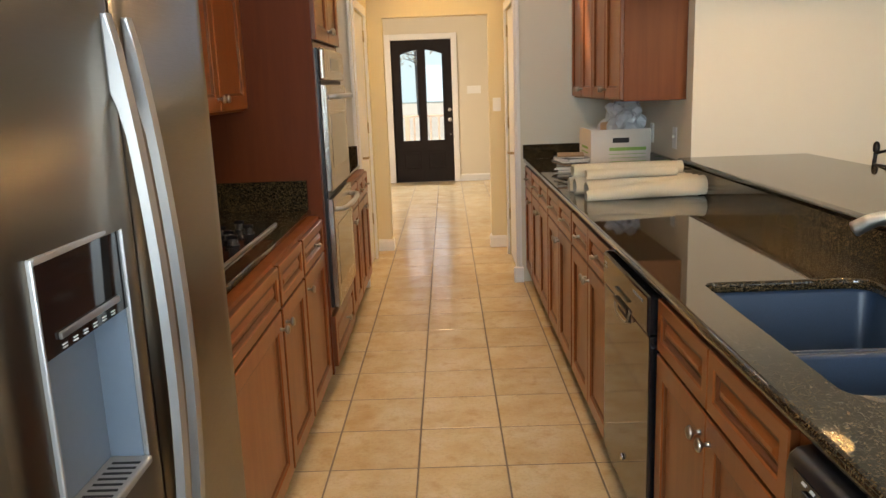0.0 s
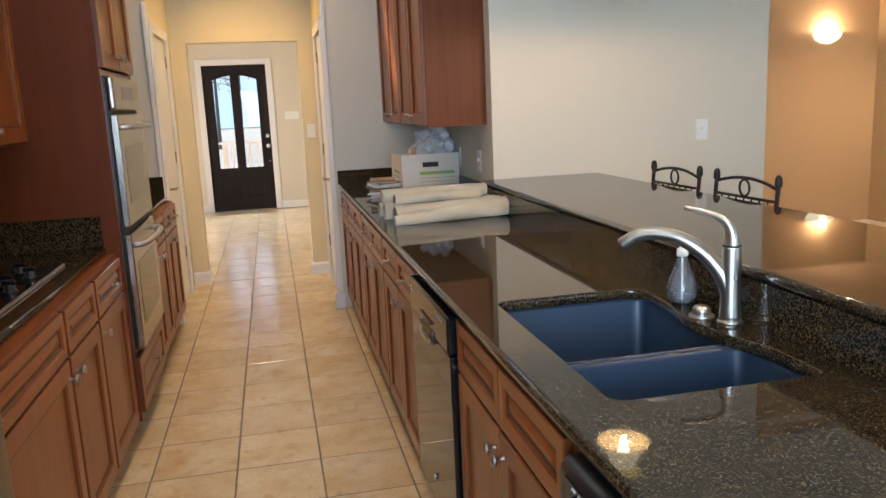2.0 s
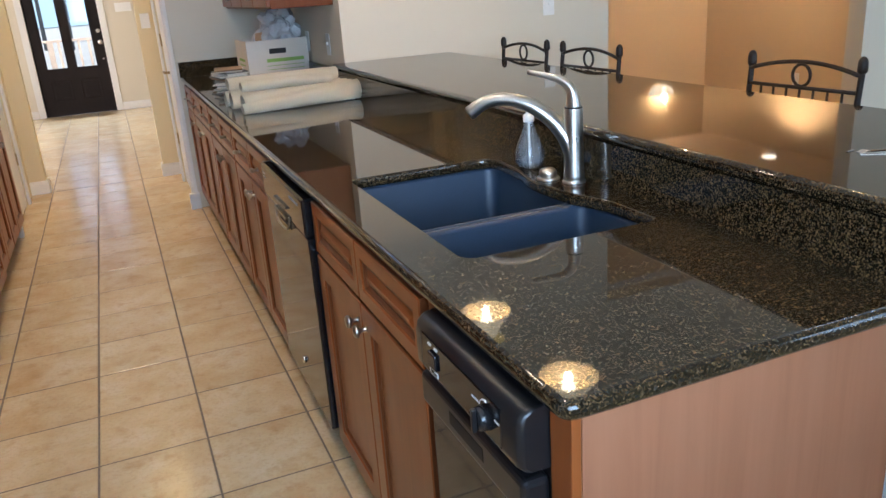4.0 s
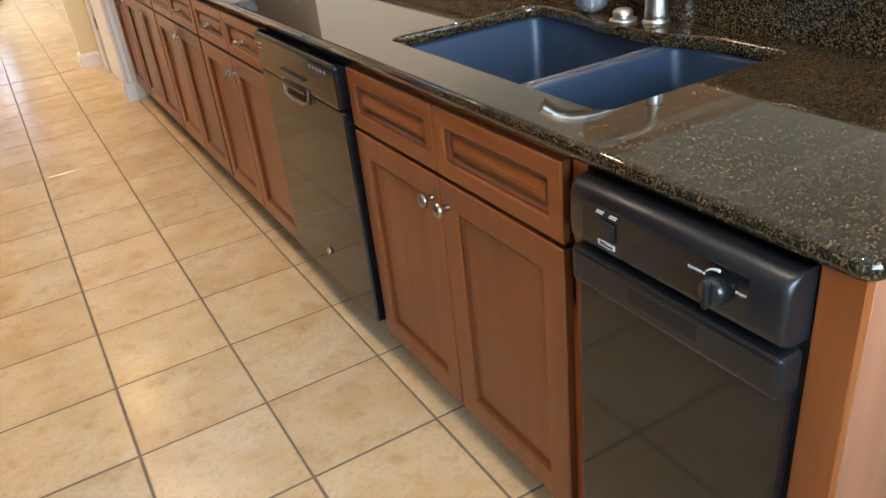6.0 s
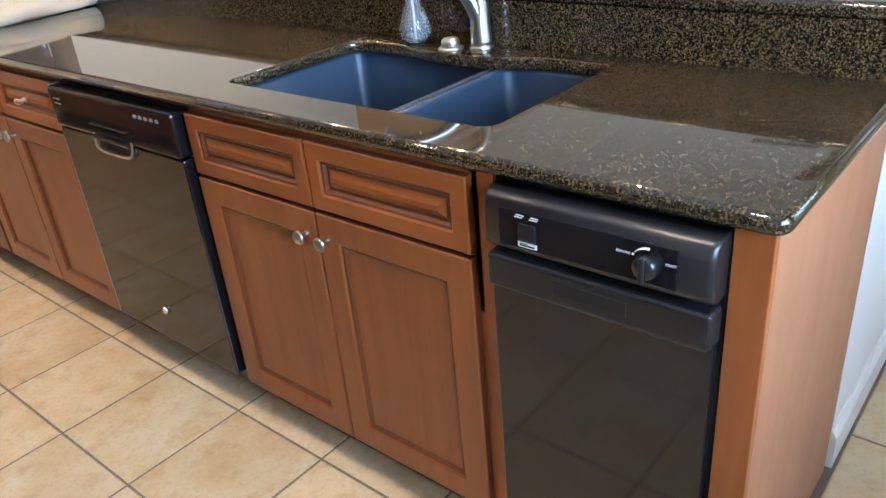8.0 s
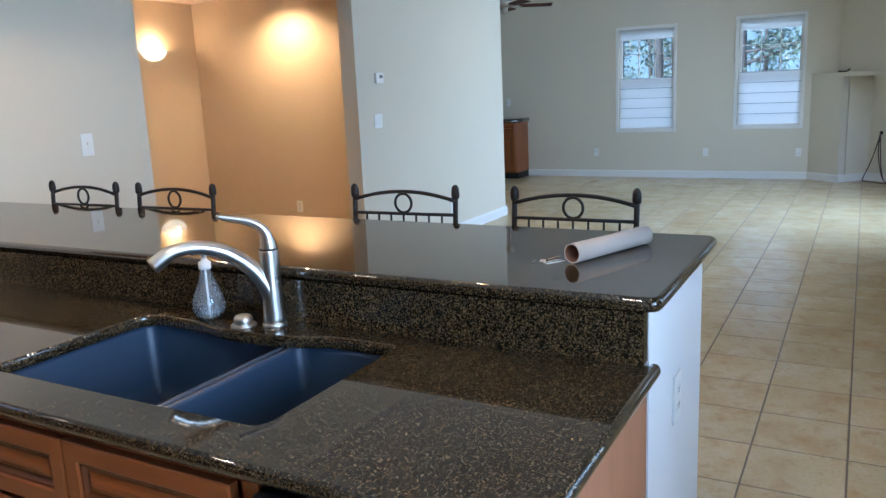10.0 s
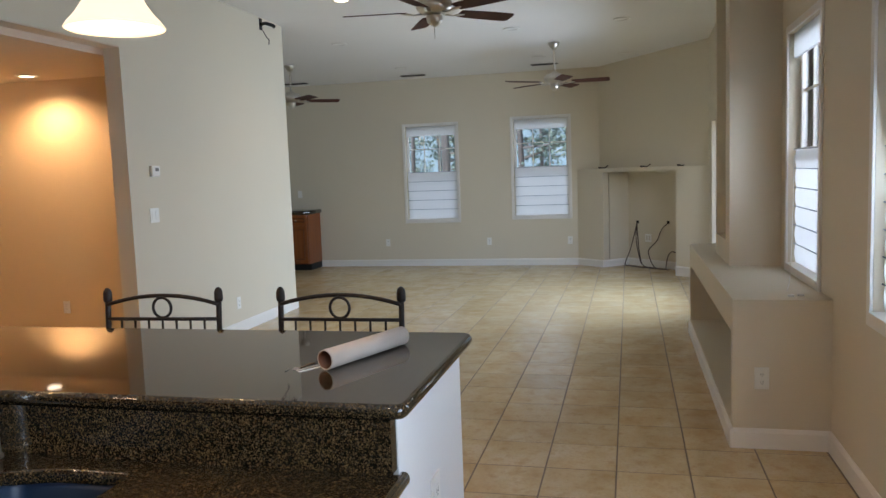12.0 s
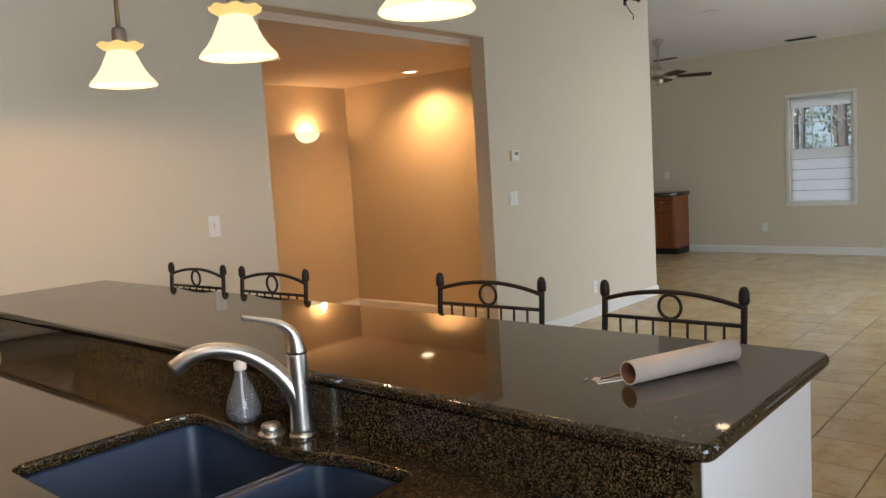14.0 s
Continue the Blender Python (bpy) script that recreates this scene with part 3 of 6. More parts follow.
def wall_cabinet(name, y0, y1, x, s, depth, z0, z1, n, label, group="", knob_low=True):
    th = thing(name, label, "cabinet", (x, y0, z0), group)
    w, h = y1 - y0, z1 - z0
    back = -s * depth
    kid("carcass", boxes((min(0, back), max(0, back), 0, w, 0, h), bevel=0.002, segs=1), "cherry_lit_panel", th)
    for i in range(n):
        a, b = i * w / n + 0.005, (i + 1) * w / n - 0.005
        d = kid("door", front(a, b, 0.012, h - 0.012, 0, s, 0.055), "cherry_v", th)
        left = i % 2 == 0
        kid("knob", knob_bm(s * 0.02, b - 0.028 if left else a + 0.028, 0.06, s), "pewter", d, "pewter door knob")
    return th


def loop_normals(loop):
    out = []
    n = len(loop)
    for i in range(n):
        a, b, c = Vector(loop[i - 1]), Vector(loop[i]), Vector(loop[(i + 1) % n])
        d1, d2 = (b - a).normalized(), (c - b).normalized()
        m = Vector((d1.y, -d1.x)) + Vector((d2.y, -d2.x))
        m.normalize()
        cosh = max(0.3, m.dot(Vector((d1.y, -d1.x))))
        out.append(m / cosh)
    return out


def slab(outer, z0, z1, r, hole=None):
    """A stone top with a rounded edge; outer and hole are counter-clockwise loops."""
    bm = bmesh.new()
    h = (z1 - z0) / 2
    angs = [math.pi * k / 6 for k in range(7)]
    prof = []
    for a in angs:
        prof.append((-r + r * math.sin(a), z0 + h + h * math.cos(a)))
    tops = []
    for loop, sign in ((outer, 1),) + (((hole, -1),) if hole else ()):
        nr = loop_normals(loop)
        rr = 1.0 if sign == 1 else 0.4
        rings = [[bm.verts.new((p[0] + sign * n.x * o * rr, p[1] + sign * n.y * o * rr, z)) for p, n in zip(loop, nr)] for o, z in prof]
        k = len(loop)
        for a, b in zip(rings, rings[1:]):
            for i in range(k):
                f = bm.faces.new((a[i], a[(i + 1) % k], b[(i + 1) % k], b[i]))
                f.smooth = True
        tops.append((rings[0], rings[-1]))
    for side in (0, 1):
        edges = []
        for t in tops:
            ring = t[side]
            for i in range(len(ring)):
                edges.append(bm.edges.get((ring[i], ring[(i + 1) % len(ring)])))
        if len(tops) == 1:
            bm.faces.new(tops[0][side])
        else:
            bmesh.ops.triangle_fill(bm, edges=edges, use_beauty=True)
    bmesh.ops.recalc_face_normals(bm, faces=bm.faces[:])
    return bm


def rounded(poly, radii, steps=6):
    """A counter-clockwise polygon with its corners rounded."""
    out = []
    n = len(poly)
    for i in range(n):
        a, b, c = Vector(poly[i - 1]), Vector(poly[i]), Vector(poly[(i + 1) % n])
        r = radii[i]
        if r <= 0:
            out.append(tuple(b))
            continue
        p, q = b + (a - b).normalized() * r, b + (c - b).normalized() * r
        for k in range(steps + 1):
            t = k / steps
            out.append(tuple(p * (1 - t) ** 2 + b * 2 * t * (1 - t) + q * t * t))
    return out


# ---- the long counter with the sink ----
FX = 0.385
UNITS = [4.392, 5.228, 6.064, 6.90]
for a, b in zip(UNITS, UNITS[1:]):
    base_cabinet("base_cabinet", a, b, FX, -1, 0.60, (0.5,), "stained cherry base cabinet with two drawers over two doors", "base cabinets of the long counter")
base_cabinet("base_cabinet", 6.90, 7.335, FX, -1, 0.60, (), "narrow stained cherry base cabinet with one drawer and door", "base cabinets of the long counter")
sink_cab = base_cabinet("sink_cabinet", 2.937, 3.773, FX, -1, 0.60, (0.5,), "stained cherry sink cabinet with two doors and false drawer fronts", "base cabinets of the long counter", false=True, low=0.60)
end_panel = thing("end_panel", "light cherry end panel and filler of the island", "cabinet panel", (FX, 2.455, 0))
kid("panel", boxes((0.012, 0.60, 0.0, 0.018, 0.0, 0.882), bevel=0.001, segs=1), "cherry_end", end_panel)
kid("stile", boxes((-0.004, 0.011, 0.0, 0.054, 0.0, 0.882), bevel=0.001, segs=1), "cherry_v", end_panel)
filler = thing("cabinet_filler", "narrow cherry filler strip beside the compactor", "cabinet panel", (FX, 2.902, 0))
kid("strip", boxes((-0.004, 0.015, 0.0, 0.034, 0.10, 0.882)), "cherry_v", filler)

# dishwasher
dw = thing("dishwasher", "black glossy built-in dishwasher with a pocket handle", "dishwasher", (FX, 3.777, 0))
kid("tub", boxes((0.0, 0.58, 0.0, 0.612, 0.10, 0.87)), "black_satin", dw)
kid("door_panel", boxes((-0.036, -0.001, 0.004, 0.608, 0.135, 0.752), bevel=0.004), "black_gloss", dw)
ctl = kid("control_panel", boxes((-0.042, -0.001, 0.004, 0.608, 0.756, 0.868), bevel=0.008), "black_gloss", dw)
kid("button_row", boxes(*[(-0.0432, -0.0415, 0.06 + i * 0.024, 0.074 + i * 0.024, 0.838, 0.846) for i in range(5)]), "blue_grey", ctl)
kid("vent", boxes((-0.0432, -0.0415, 0.545, 0.58, 0.835, 0.839), (-0.0432, -0.0415, 0.545, 0.58, 0.822, 0.826)), "satin_steel", ctl)
handle = kid("handle", boxes((-0.052, -0.040, 0.22, 0.40, 0.752, 0.764), (-0.050, -0.040, 0.22, 0.40, 0.790, 0.796), bevel=0.003), "black_gloss", dw)
kid("handle_rim", tube(smooth_path([(-0.040, 0.218, 0.766), (-0.046, 0.222, 0.735), (-0.048, 0.245, 0.722), (-0.049, 0.31, 0.719), (-0.048, 0.375, 0.722), (-0.046, 0.398, 0.735), (-0.040, 0.402, 0.766)], 5), 0.0032, 8), "pewter", handle, "bright rim of the pocket handle")
kid("handle_pocket", boxes((-0.0375, -0.0355, 0.225, 0.395, 0.722, 0.752)), "shadow_black", handle)
kid("side_trim", boxes((-0.034, -0.001, 0.6085, 0.6115, 0.135, 0.868)), "steel_bright", dw, "thin steel side edge")
kid("toe_panel", boxes((0.060, 0.075, 0.004, 0.608, 0.005, 0.128)), "black_satin", dw)
kid("badge", lathe([(0.0001, 0), (0.011, 0), (0.011, -0.006), (0.008, -0.009), (0.0001, -0.009)], 16, (-0.036, 0.30, 0.245), "x"), "chrome", dw, "small round chrome badge")

# trash compactor
tc = thing("trash_compactor", "black built-in trash compactor with a knob and foot drawer", "trash compactor", (FX, 2.511, 0))
kid("cabinet", boxes((0.0, 0.58, 0.0, 0.390, 0.10, 0.872)), "shadow_black", tc)
cp_bm = bmesh.new()
prof = [(-0.001, 0.772), (-0.040, 0.772), (-0.050, 0.782), (-0.051, 0.792), (-0.051, 0.842), (-0.047, 0.858), (-0.036, 0.868), (-0.001, 0.872)]
rows_ = []
for y_, pull in ((0.002, 0.010), (0.005, 0.003), (0.012, 0.0), (0.373, 0.0), (0.379, 0.003), (0.382, 0.010)):
    rows_.append([cp_bm.verts.new((min(-0.001, x + pull), y_, z)) for x, z in prof])
for a, b in zip(rows_, rows_[1:]):
    for k in range(len(prof)):
        f_ = cp_bm.faces.new((a[k], a[(k + 1) % len(prof)], b[(k + 1) % len(prof)], b[k]))
        f_.smooth = True
cp_bm.faces.new(rows_[0]); cp_bm.faces.new(rows_[-1][::-1])
bmesh.ops.recalc_face_normals(cp_bm, faces=cp_bm.faces[:])
cp = kid("control_panel", cp_bm, "black_satin", tc)
kid("inset", boxes((-0.0522, -0.0500, 0.052, 0.348, 0.786, 0.850), bevel=0.0010, segs=1), "black_gloss", cp)
kid("rocker_switch", boxes((-0.0575, -0.0520, 0.277, 0.310, 0.802, 0.832), bevel=0.003), "black_plastic", cp)
kid("switch_legend", boxes(*[(-0.0528, -0.0521, y, y + 0.014, z, z + 0.0018) for y, z in ((0.300, 0.8425), (0.303, 0.8390), (0.273, 0.8425), (0.276, 0.8390))]), "mark_white", cp)
kid("name_plate", boxes((-0.0532, -0.0521, 0.277, 0.312, 0.790, 0.7985)), "mark_white", cp, "small pale name plate")
kid("plate_mark", boxes((-0.0537, -0.0531, 0.281, 0.308, 0.792, 0.7945), (-0.0537, -0.0531, 0.293, 0.308, 0.7955, 0.797)), "black_plastic", cp)
kn = kid("dial", lathe([(0.0001, -0.070), (0.015, -0.070), (0.018, -0.066), (0.020, -0.053), (0.0001, -0.052)], 22, (0, 0.095, 0.816), "x"), "black_plastic", cp)
kid("dial_grip", boxes((-0.077, -0.069, 0.091, 0.099, 0.797, 0.835), bevel=0.002), "black_satin", kn)
kid("dial_legend", boxes((-0.0528, -0.0521, 0.116, 0.119, 0.8265, 0.8295)), "mark_white", cp)
kid("word_remove", lettering("REMOVE", 0.0058, 0.1435, 0.8260, -0.0526), "mark_white", cp)
kid("word_start", lettering("START", 0.0054, 0.0690, 0.8225, -0.0526), "mark_white", cp)
arc = bmesh.new()
tube([(-0.0522, 0.095 + 0.0255 * math.cos(a), 0.816 + 0.0255 * math.sin(a)) for a in [radians(d) for d in range(38, 98, 8)]], [0.0008 + 0.00022 * k for k in range(8)], 6, into=arc)
kid("dial_arc", arc, "mark_white", cp)
dr = kid("drawer_front", boxes((-0.028, -0.001, 0.004, 0.387, 0.135, 0.712), bevel=0.004), "black_gloss", tc)
lip = kid("drawer_lip", boxes((-0.046, -0.001, 0.002, 0.385, 0.694, 0.758), bevel=0.010, segs=3), "black_satin", tc)
kid("pull_slot", boxes((-0.0472, -0.0455, 0.128, 0.255, 0.716, 0.740), bevel=0.0008, segs=1), "shadow_black", lip)
kid("toe_panel", boxes((0.060, 0.075, 0.004, 0.387, 0.005, 0.128)), "black_satin", tc)

# worktops
SX0, SX1, SY0, SY1 = 0.478, 0.918, 2.978, 3.735
sink_loop = [(SX0, SY0), (SX1, SY0), (SX1, 3.16), (SX1 - 0.035, 3.25), (SX1 - 0.045, 3.34), (SX1 - 0.045, 3.45), (SX1 - 0.02, 3.55), (SX1 - 0.01, SY1), (SX0, SY1)]
sink_hole = rounded(sink_loop, [0.035, 0.02, 0.04, 0.03, 0.03, 0.03, 0.03, 0.06, 0.035], 5)
outer = rounded([(0.357, 2.434), (1.018, 2.434), (1.018, 2.458), (1.002, 2.458), (1.002, 7.338), (0.357, 7.338)], [0.03, 0.012, 0, 0, 0, 0], 6)
single("countertop", slab(outer, 0.884, 0.914, 0.012, sink_hole), "granite", "polished dark green-black granite worktop with a sink cutout", "countertop")
bar_top = rounded([(0.982, 2.430), (1.645, 2.430), (1.645, 5.698), (0.982, 5.698)], [0.035, 0.035, 0, 0], 6)
single("bar_counter", slab(bar_top, 1.020, 1.050, 0.012), "granite", "polished dark granite raised bar counter", "bar counter")
structure("wall_knee", boxes((1.022, 1.585, 2.46, 5.698, 0.0, 1.019)), "knee_white", "white painted knee wall under the raised bar")
structure("baseboard", baseboard_bm(1.585, 5.698, 1.585, 2.46), "trim_white", "white painted baseboard")
structure("baseboard", baseboard_bm(1.60, 2.46, 1.005, 2.46), "trim_white", "white painted baseboard")
single("backsplash", boxes((0.988, 1.021, 2.462, 5.698, 0.9142, 1.0195)), "granite", "dark granite riser between worktop and bar", "backsplash")
single("backsplash", boxes((1.026, 1.049, 5.842, 7.318, 0.9145, 1.016), bevel=0.003), "granite", "dark granite backsplash along the wall", "backsplash")
single("backsplash", boxes((0.352, 1.048, 7.319, 7.339, 0.9145, 1.016), bevel=0.003), "granite", "dark granite backsplash at the end wall", "backsplash")
single("worktop_corner", boxes((1.0025, 1.048, 5.842, 7.318, 0.884, 0.9138)), "granite", "dark granite strip of worktop against the wall", "countertop")

# sink


def bowl_bm(x0, x1, y0, y1, z0, z1, wall=0.012):
    inner = rounded([(x0, y0), (x1, y0), (x1, y1), (x0, y1)], [0.045] * 4, 5)
    bm = bmesh.new()
    nr = loop_normals(inner)
    spec = [(0.0, z1), (-0.004, z1 - 0.01), (-0.010, z0 + 0.05), (-0.022, z0 + 0.018), (-0.055, z0)]
    rings = [[bm.verts.new((p[0] + n.x * o, p[1] + n.y * o, z)) for p, n in zip(inner, nr)] for o, z in spec]
    outer_ring = [[bm.verts.new((p[0] + n.x * wall, p[1] + n.y * wall, z)) for p, n in zip(inner, nr)] for z in (z1, z0 - 0.02)]
    chain = [outer_ring[1], outer_ring[0]] + rings
    k = len(inner)
    for a, b in zip(chain, chain[1:]):
        for i in range(k):
            f = bm.faces.new((a[i], a[(i + 1) % k], b[(i + 1) % k], b[i]))
            f.smooth = True
    bm.faces.new(rings[-1]); bm.faces.new(outer_ring[1])
    bmesh.ops.recalc_face_normals(bm, faces=bm.faces[:])
    return bm


sk = thing("kitchen_sink", "black composite double-bowl undermount sink with reflected blue in its colour", "sink", (0, 0, 0.68))
kid("bowl_large", bowl_bm(0.472, 0.925, 3.285, 3.745, 0.0, 0.203), "composite", sk)
kid("bowl_small", bowl_bm(0.472, 0.925, 2.968, 3.255, 0.02, 0.203), "composite", sk)
kid("divider", boxes((0.484, 0.914, 3.254, 3.286, 0.12, 0.197), bevel=0.012, segs=3), "composite", sk)
for y, z in ((3.52, 0.0), (3.11, 0.02)):
    kid("drain", lathe([(0.0001, z + 0.002), (0.02, z + 0.002), (0.03, z + 0.0045), (0.042, z + 0.005), (0.045, z + 0.002), (0.045, z - 0.01)], 24, (0.70, y, 0)), "nickel", sk, "brushed nickel drain")

# faucet: the spout grows out of the leaning body and swings over the large bowl
fc = thing("faucet", "brushed nickel single-lever kitchen faucet", "faucet", (0.948, 3.345, 0.914))
kid("base_ring", lathe([(0.0001, 0), (0.030, 0), (0.030, 0.004), (0.026, 0.008), (0.0001, 0.008)], 24), "nickel", fc)
kid("body", tube(smooth_path([(0.0, 0.0, 0.006), (0.0, 0.0, 0.06), (0.0, 0.0, 0.12), (0.0, 0.0, 0.172), (0.0, 0.0, 0.186)], 4), [0.0265, 0.0260, 0.0252, 0.0245, 0.0240, 0.0236, 0.0233, 0.0231, 0.0230, 0.0230, 0.0230, 0.0231, 0.0232, 0.0232, 0.0232, 0.0230, 0.0226], 20), "nickel", fc)
sp = smooth_path([(0.002, -0.002, 0.060), (-0.014, 0.012, 0.112), (-0.042, 0.035, 0.158), (-0.085, 0.068, 0.196), (-0.132, 0.105, 0.211), (-0.172, 0.136, 0.204), (-0.203, 0.163, 0.178)], 7)
n_ = len(sp)
kid("spout", tube(sp, [0.0225 - 0.0062 * min(1, i / (0.6 * n_)) + 0.0028 * max(0, (i - 0.8 * n_) / (0.2 * n_)) for i in range(n_)], 18), "nickel", fc)
kid("seam_ring", lathe([(0.0222, 0.185), (0.0215, 0.187), (0.0222, 0.189)], 24), "shadow_black", fc)
hp = smooth_path([(0.0, 0.0, 0.188), (-0.001, 0.001, 0.212), (-0.006, 0.006, 0.234), (-0.021, 0.019, 0.252), (-0.044, 0.040, 0.263), (-0.082, 0.075, 0.275)], 6)
n_ = len(hp)
kid("lever", tube(hp, [0.0226 - 0.0160 * (i / (n_ - 1)) ** 0.75 for i in range(n_)], 14, flat=0.8), "nickel", fc)
ag = thing("sink_air_gap", "round brushed nickel air-gap cap on the worktop", "sink fitting", (0.912, 3.412, 0.9142))
kid("flange", lathe([(0.0001, 0), (0.031, 0), (0.031, 0.004), (0.026, 0.007), (0.0001, 0.007)], 20), "nickel", ag)
kid("cap", lathe([(0.019, 0.007), (0.0225, 0.010), (0.0225, 0.020), (0.018, 0.026), (0.0001, 0.027)], 20), "nickel", ag)
sb = thing("soap_bottle", "clear plastic flask-shaped soap bottle, nearly empty", "soap bottle", (0.932, 3.542, 0.9142))
kid("flask", lathe([(0.0001, 0.002), (0.024, 0.002), (0.036, 0.012), (0.042, 0.030), (0.041, 0.045), (0.032, 0.072), (0.020, 0.100), (0.0135, 0.122), (0.012, 0.135)], 24), "clear_plastic", sb)
kid("soap", lathe([(0.0001, 0.004), (0.023, 0.004), (0.034, 0.013), (0.039, 0.029), (0.0001, 0.029)], 20), "clear_plastic", sb, "remaining clear soap")
kid("pump", lathe([(0.014, 0.128), (0.015, 0.132), (0.015, 0.146), (0.008, 0.150), (0.006, 0.164), (0.012, 0.166), (0.012, 0.174), (0.0001, 0.176)], 16), "white_plastic", sb, "white pump top")
kid("nozzle", tube([(0, 0, 0.170), (-0.014, 0.010, 0.171), (-0.024, 0.018, 0.167)], 0.0042, 8), "white_plastic", sb)
kid("stem", tube([(0, 0, 0.010), (0, 0, 0.128)], 0.0028, 8), "white_plastic", sb)

# ---- things on the far end of the worktop ----


def roll_bm(p, q, r, r2=None, turns=2.2, sheet=0.0016):
    """A loosely rolled sheet: a spiral swept from p to q."""
    p, q = Vector(p), Vector(q)
    d = (q - p).normalized()
    side = d.cross(Vector((0, 0, 1))).normalized()
    up = side.cross(d)
    bm = bmesh.new()
    n = int(26 * turns)
    rows = []
    for e, base in enumerate((p, p.lerp(q, 0.5), q)):
        row = []
        for k in range(n + 1):
            a = 2 * math.pi * turns * k / n + 0.4
            rr = (r, (r + (r2 or r)) / 2, r2 or r)[e] * (0.72 + 0.28 * k / n) * (1 + 0.03 * math.sin(3 * a + e))
            row.append(bm.verts.new(base + rr * (math.cos(a) * side + math.sin(a) * up)))
        rows.append(row)
    for a, b in zip(rows, rows[1:]):
        for k in range(n):
            f = bm.faces.new((a[k], a[k + 1], b[k + 1], b[k]))
            f.smooth = True
    r0 = bmesh.ops.solidify(bm, geom=bm.faces[:], thickness=sheet)
    return bm


ROLLS = (((0.430, 5.215, 0.939), (0.985, 5.285, 0.962), 0.024, 0.047), ((0.450, 5.320, 0.955), (1.00, 5.395, 0.957), 0.040, 0.042),
         ((0.415, 5.435, 0.957), (0.995, 5.480, 0.955), 0.042, 0.040), ((0.405, 5.55, 0.952), (0.985, 5.585, 0.952), 0.037, 0.037),
         ((0.44, 5.66, 0.950), (0.97, 5.70, 0.950), 0.035, 0.035), ((0.46, 5.385, 1.018), (0.90, 5.44, 1.012), 0.024, 0.022), ((0.42, 5.515, 1.022), (0.96, 5.555, 1.020), 0.029, 0.031), ((0.43, 5.625, 1.015), (0.93, 5.655, 1.015), 0.028, 0.028))
for i, (p, q, r, r2) in enumerate(ROLLS):
    single("paper_roll", roll_bm(p, q, r, r2), "paper_cream" if i != 4 else "paper_white", "loosely rolled sheet of cream drawing paper on the worktop", "paper roll", group="paper rolls")
cb = thing("storage_box", "open white cardboard file box with green print", "storage box", (0.67, 6.40, 0.9142))
BW, BD, BH, ct = 0.36, 0.40, 0.245, 0.005
kid("front_panel", boxes((0, BW, 0, ct, 0, 0.165), (0, BW, 0, ct, 0.195, BH), (0, 0.13, 0, ct, 0.165, 0.195), (0.23, BW, 0, ct, 0.165, 0.195)), "kraft_white", cb)
kid("hand_hole", boxes((0.13, 0.23, ct, ct + 0.003, 0.16, 0.20)), "shadow_black", cb)
kid("side_panel", boxes((0, ct, ct, BD - ct, 0, BH)), "kraft_white", cb)
kid("side_panel", boxes((BW - ct, BW, ct, BD - ct, 0, BH)), "kraft_white", cb)
kid("back_panel", boxes((0, BW, BD - ct, BD, 0, BH)), "kraft_white", cb)
kid("bottom", boxes((ct, BW - ct, ct, BD - ct, 0, ct)), "cardboard", cb)
kid("green_band", boxes((0.11, 0.33, -0.0012, -0.0002, 0.118, 0.138)), "ink_green", cb, "printed green band")
kid("printed_lines", boxes(*[(0.11, 0.33, -0.0012, -0.0002, z, z + 0.003) for z in (0.03, 0.052, 0.074, 0.096)]), "ink_green", cb)
kid("side_print", boxes((-0.0012, -0.0002, 0.10, 0.30, 0.125, 0.14), (-0.0012, -0.0002, 0.10, 0.30, 0.10, 0.106)), "ink_green", cb)


def crumple(cx, cy, z0, rx, ry, h, seed, material, name, label, cat):
    rnd = random.Random(seed)
    bm = bmesh.new()
    bmesh.ops.create_icosphere(bm, subdivisions=4, radius=1.0)
    for v in bm.verts:
        c = v.co.copy()
        k = 1 + 0.55 * noise.noise(c * 2.0 + Vector((seed, 0, 0))) + 0.22 * abs(noise.noise(c * 4.3 + Vector((0, seed, 0)))) + 0.10 * noise.noise(c * 11 + Vector((0, seed, 0)))
        v.co = Vector((cx + rx * c.x * k, cy + ry * c.y * k, max(z0, z0 + h * 0.5 * (1 + c.z * k))))
    return single(name, bm, material, label, cat)


crumple(0.91, 6.57, 1.075, 0.115, 0.13, 0.25, 9.0, "plastic_film", "plastic_bag", "crumpled clear plastic bag stuffed in the file box", "plastic bag")
crumple(0.955, 6.56, 1.02, 0.055, 0.07, 0.22, 5.0, "paper_white", "paper_bundle", "white paper bundle inside the plastic bag", "paper")
pr = single("cardboard_tube", tube([(0.78, 6.50, 0.925), (0.80, 6.56, 1.19)], 0.042, 20), "cardboard", "brown cardboard tube standing in the file box", "cardboard tube")
rnd = random.Random(4)
for i in range(11):
    z = 0.9146 + i * 0.0092
    a = rnd.uniform(-0.35, 0.35)
    bm = boxes((-0.08, 0.08, -0.11, 0.11, 0, rnd.uniform(0.004, 0.009)))
    bmesh.ops.transform(bm, matrix=Matrix.Translation((0.575 + rnd.uniform(-0.012, 0.012), 6.52 + rnd.uniform(-0.02, 0.02), z)) @ Matrix.Rotation(a, 4, "Z"), verts=bm.verts[:])
    single("magazine", bm, rnd.choice(("paper_white", "kraft_white", "ink_grey", "paper_cream", "ink_grey", "cardboard")), "one of a messy stack of papers and magazines", "magazine", group="stack of magazines")

# cardboard tube and tags on the bar
p, q = Vector((1.222, 2.686, 1.0735)), Vector((1.486, 2.584, 1.0735))
bm = bmesh.new()
d = (q - p).normalized()
side = d.cross(Vector((0, 0, 1))).normalized()
up = side.cross(d)
rings = []
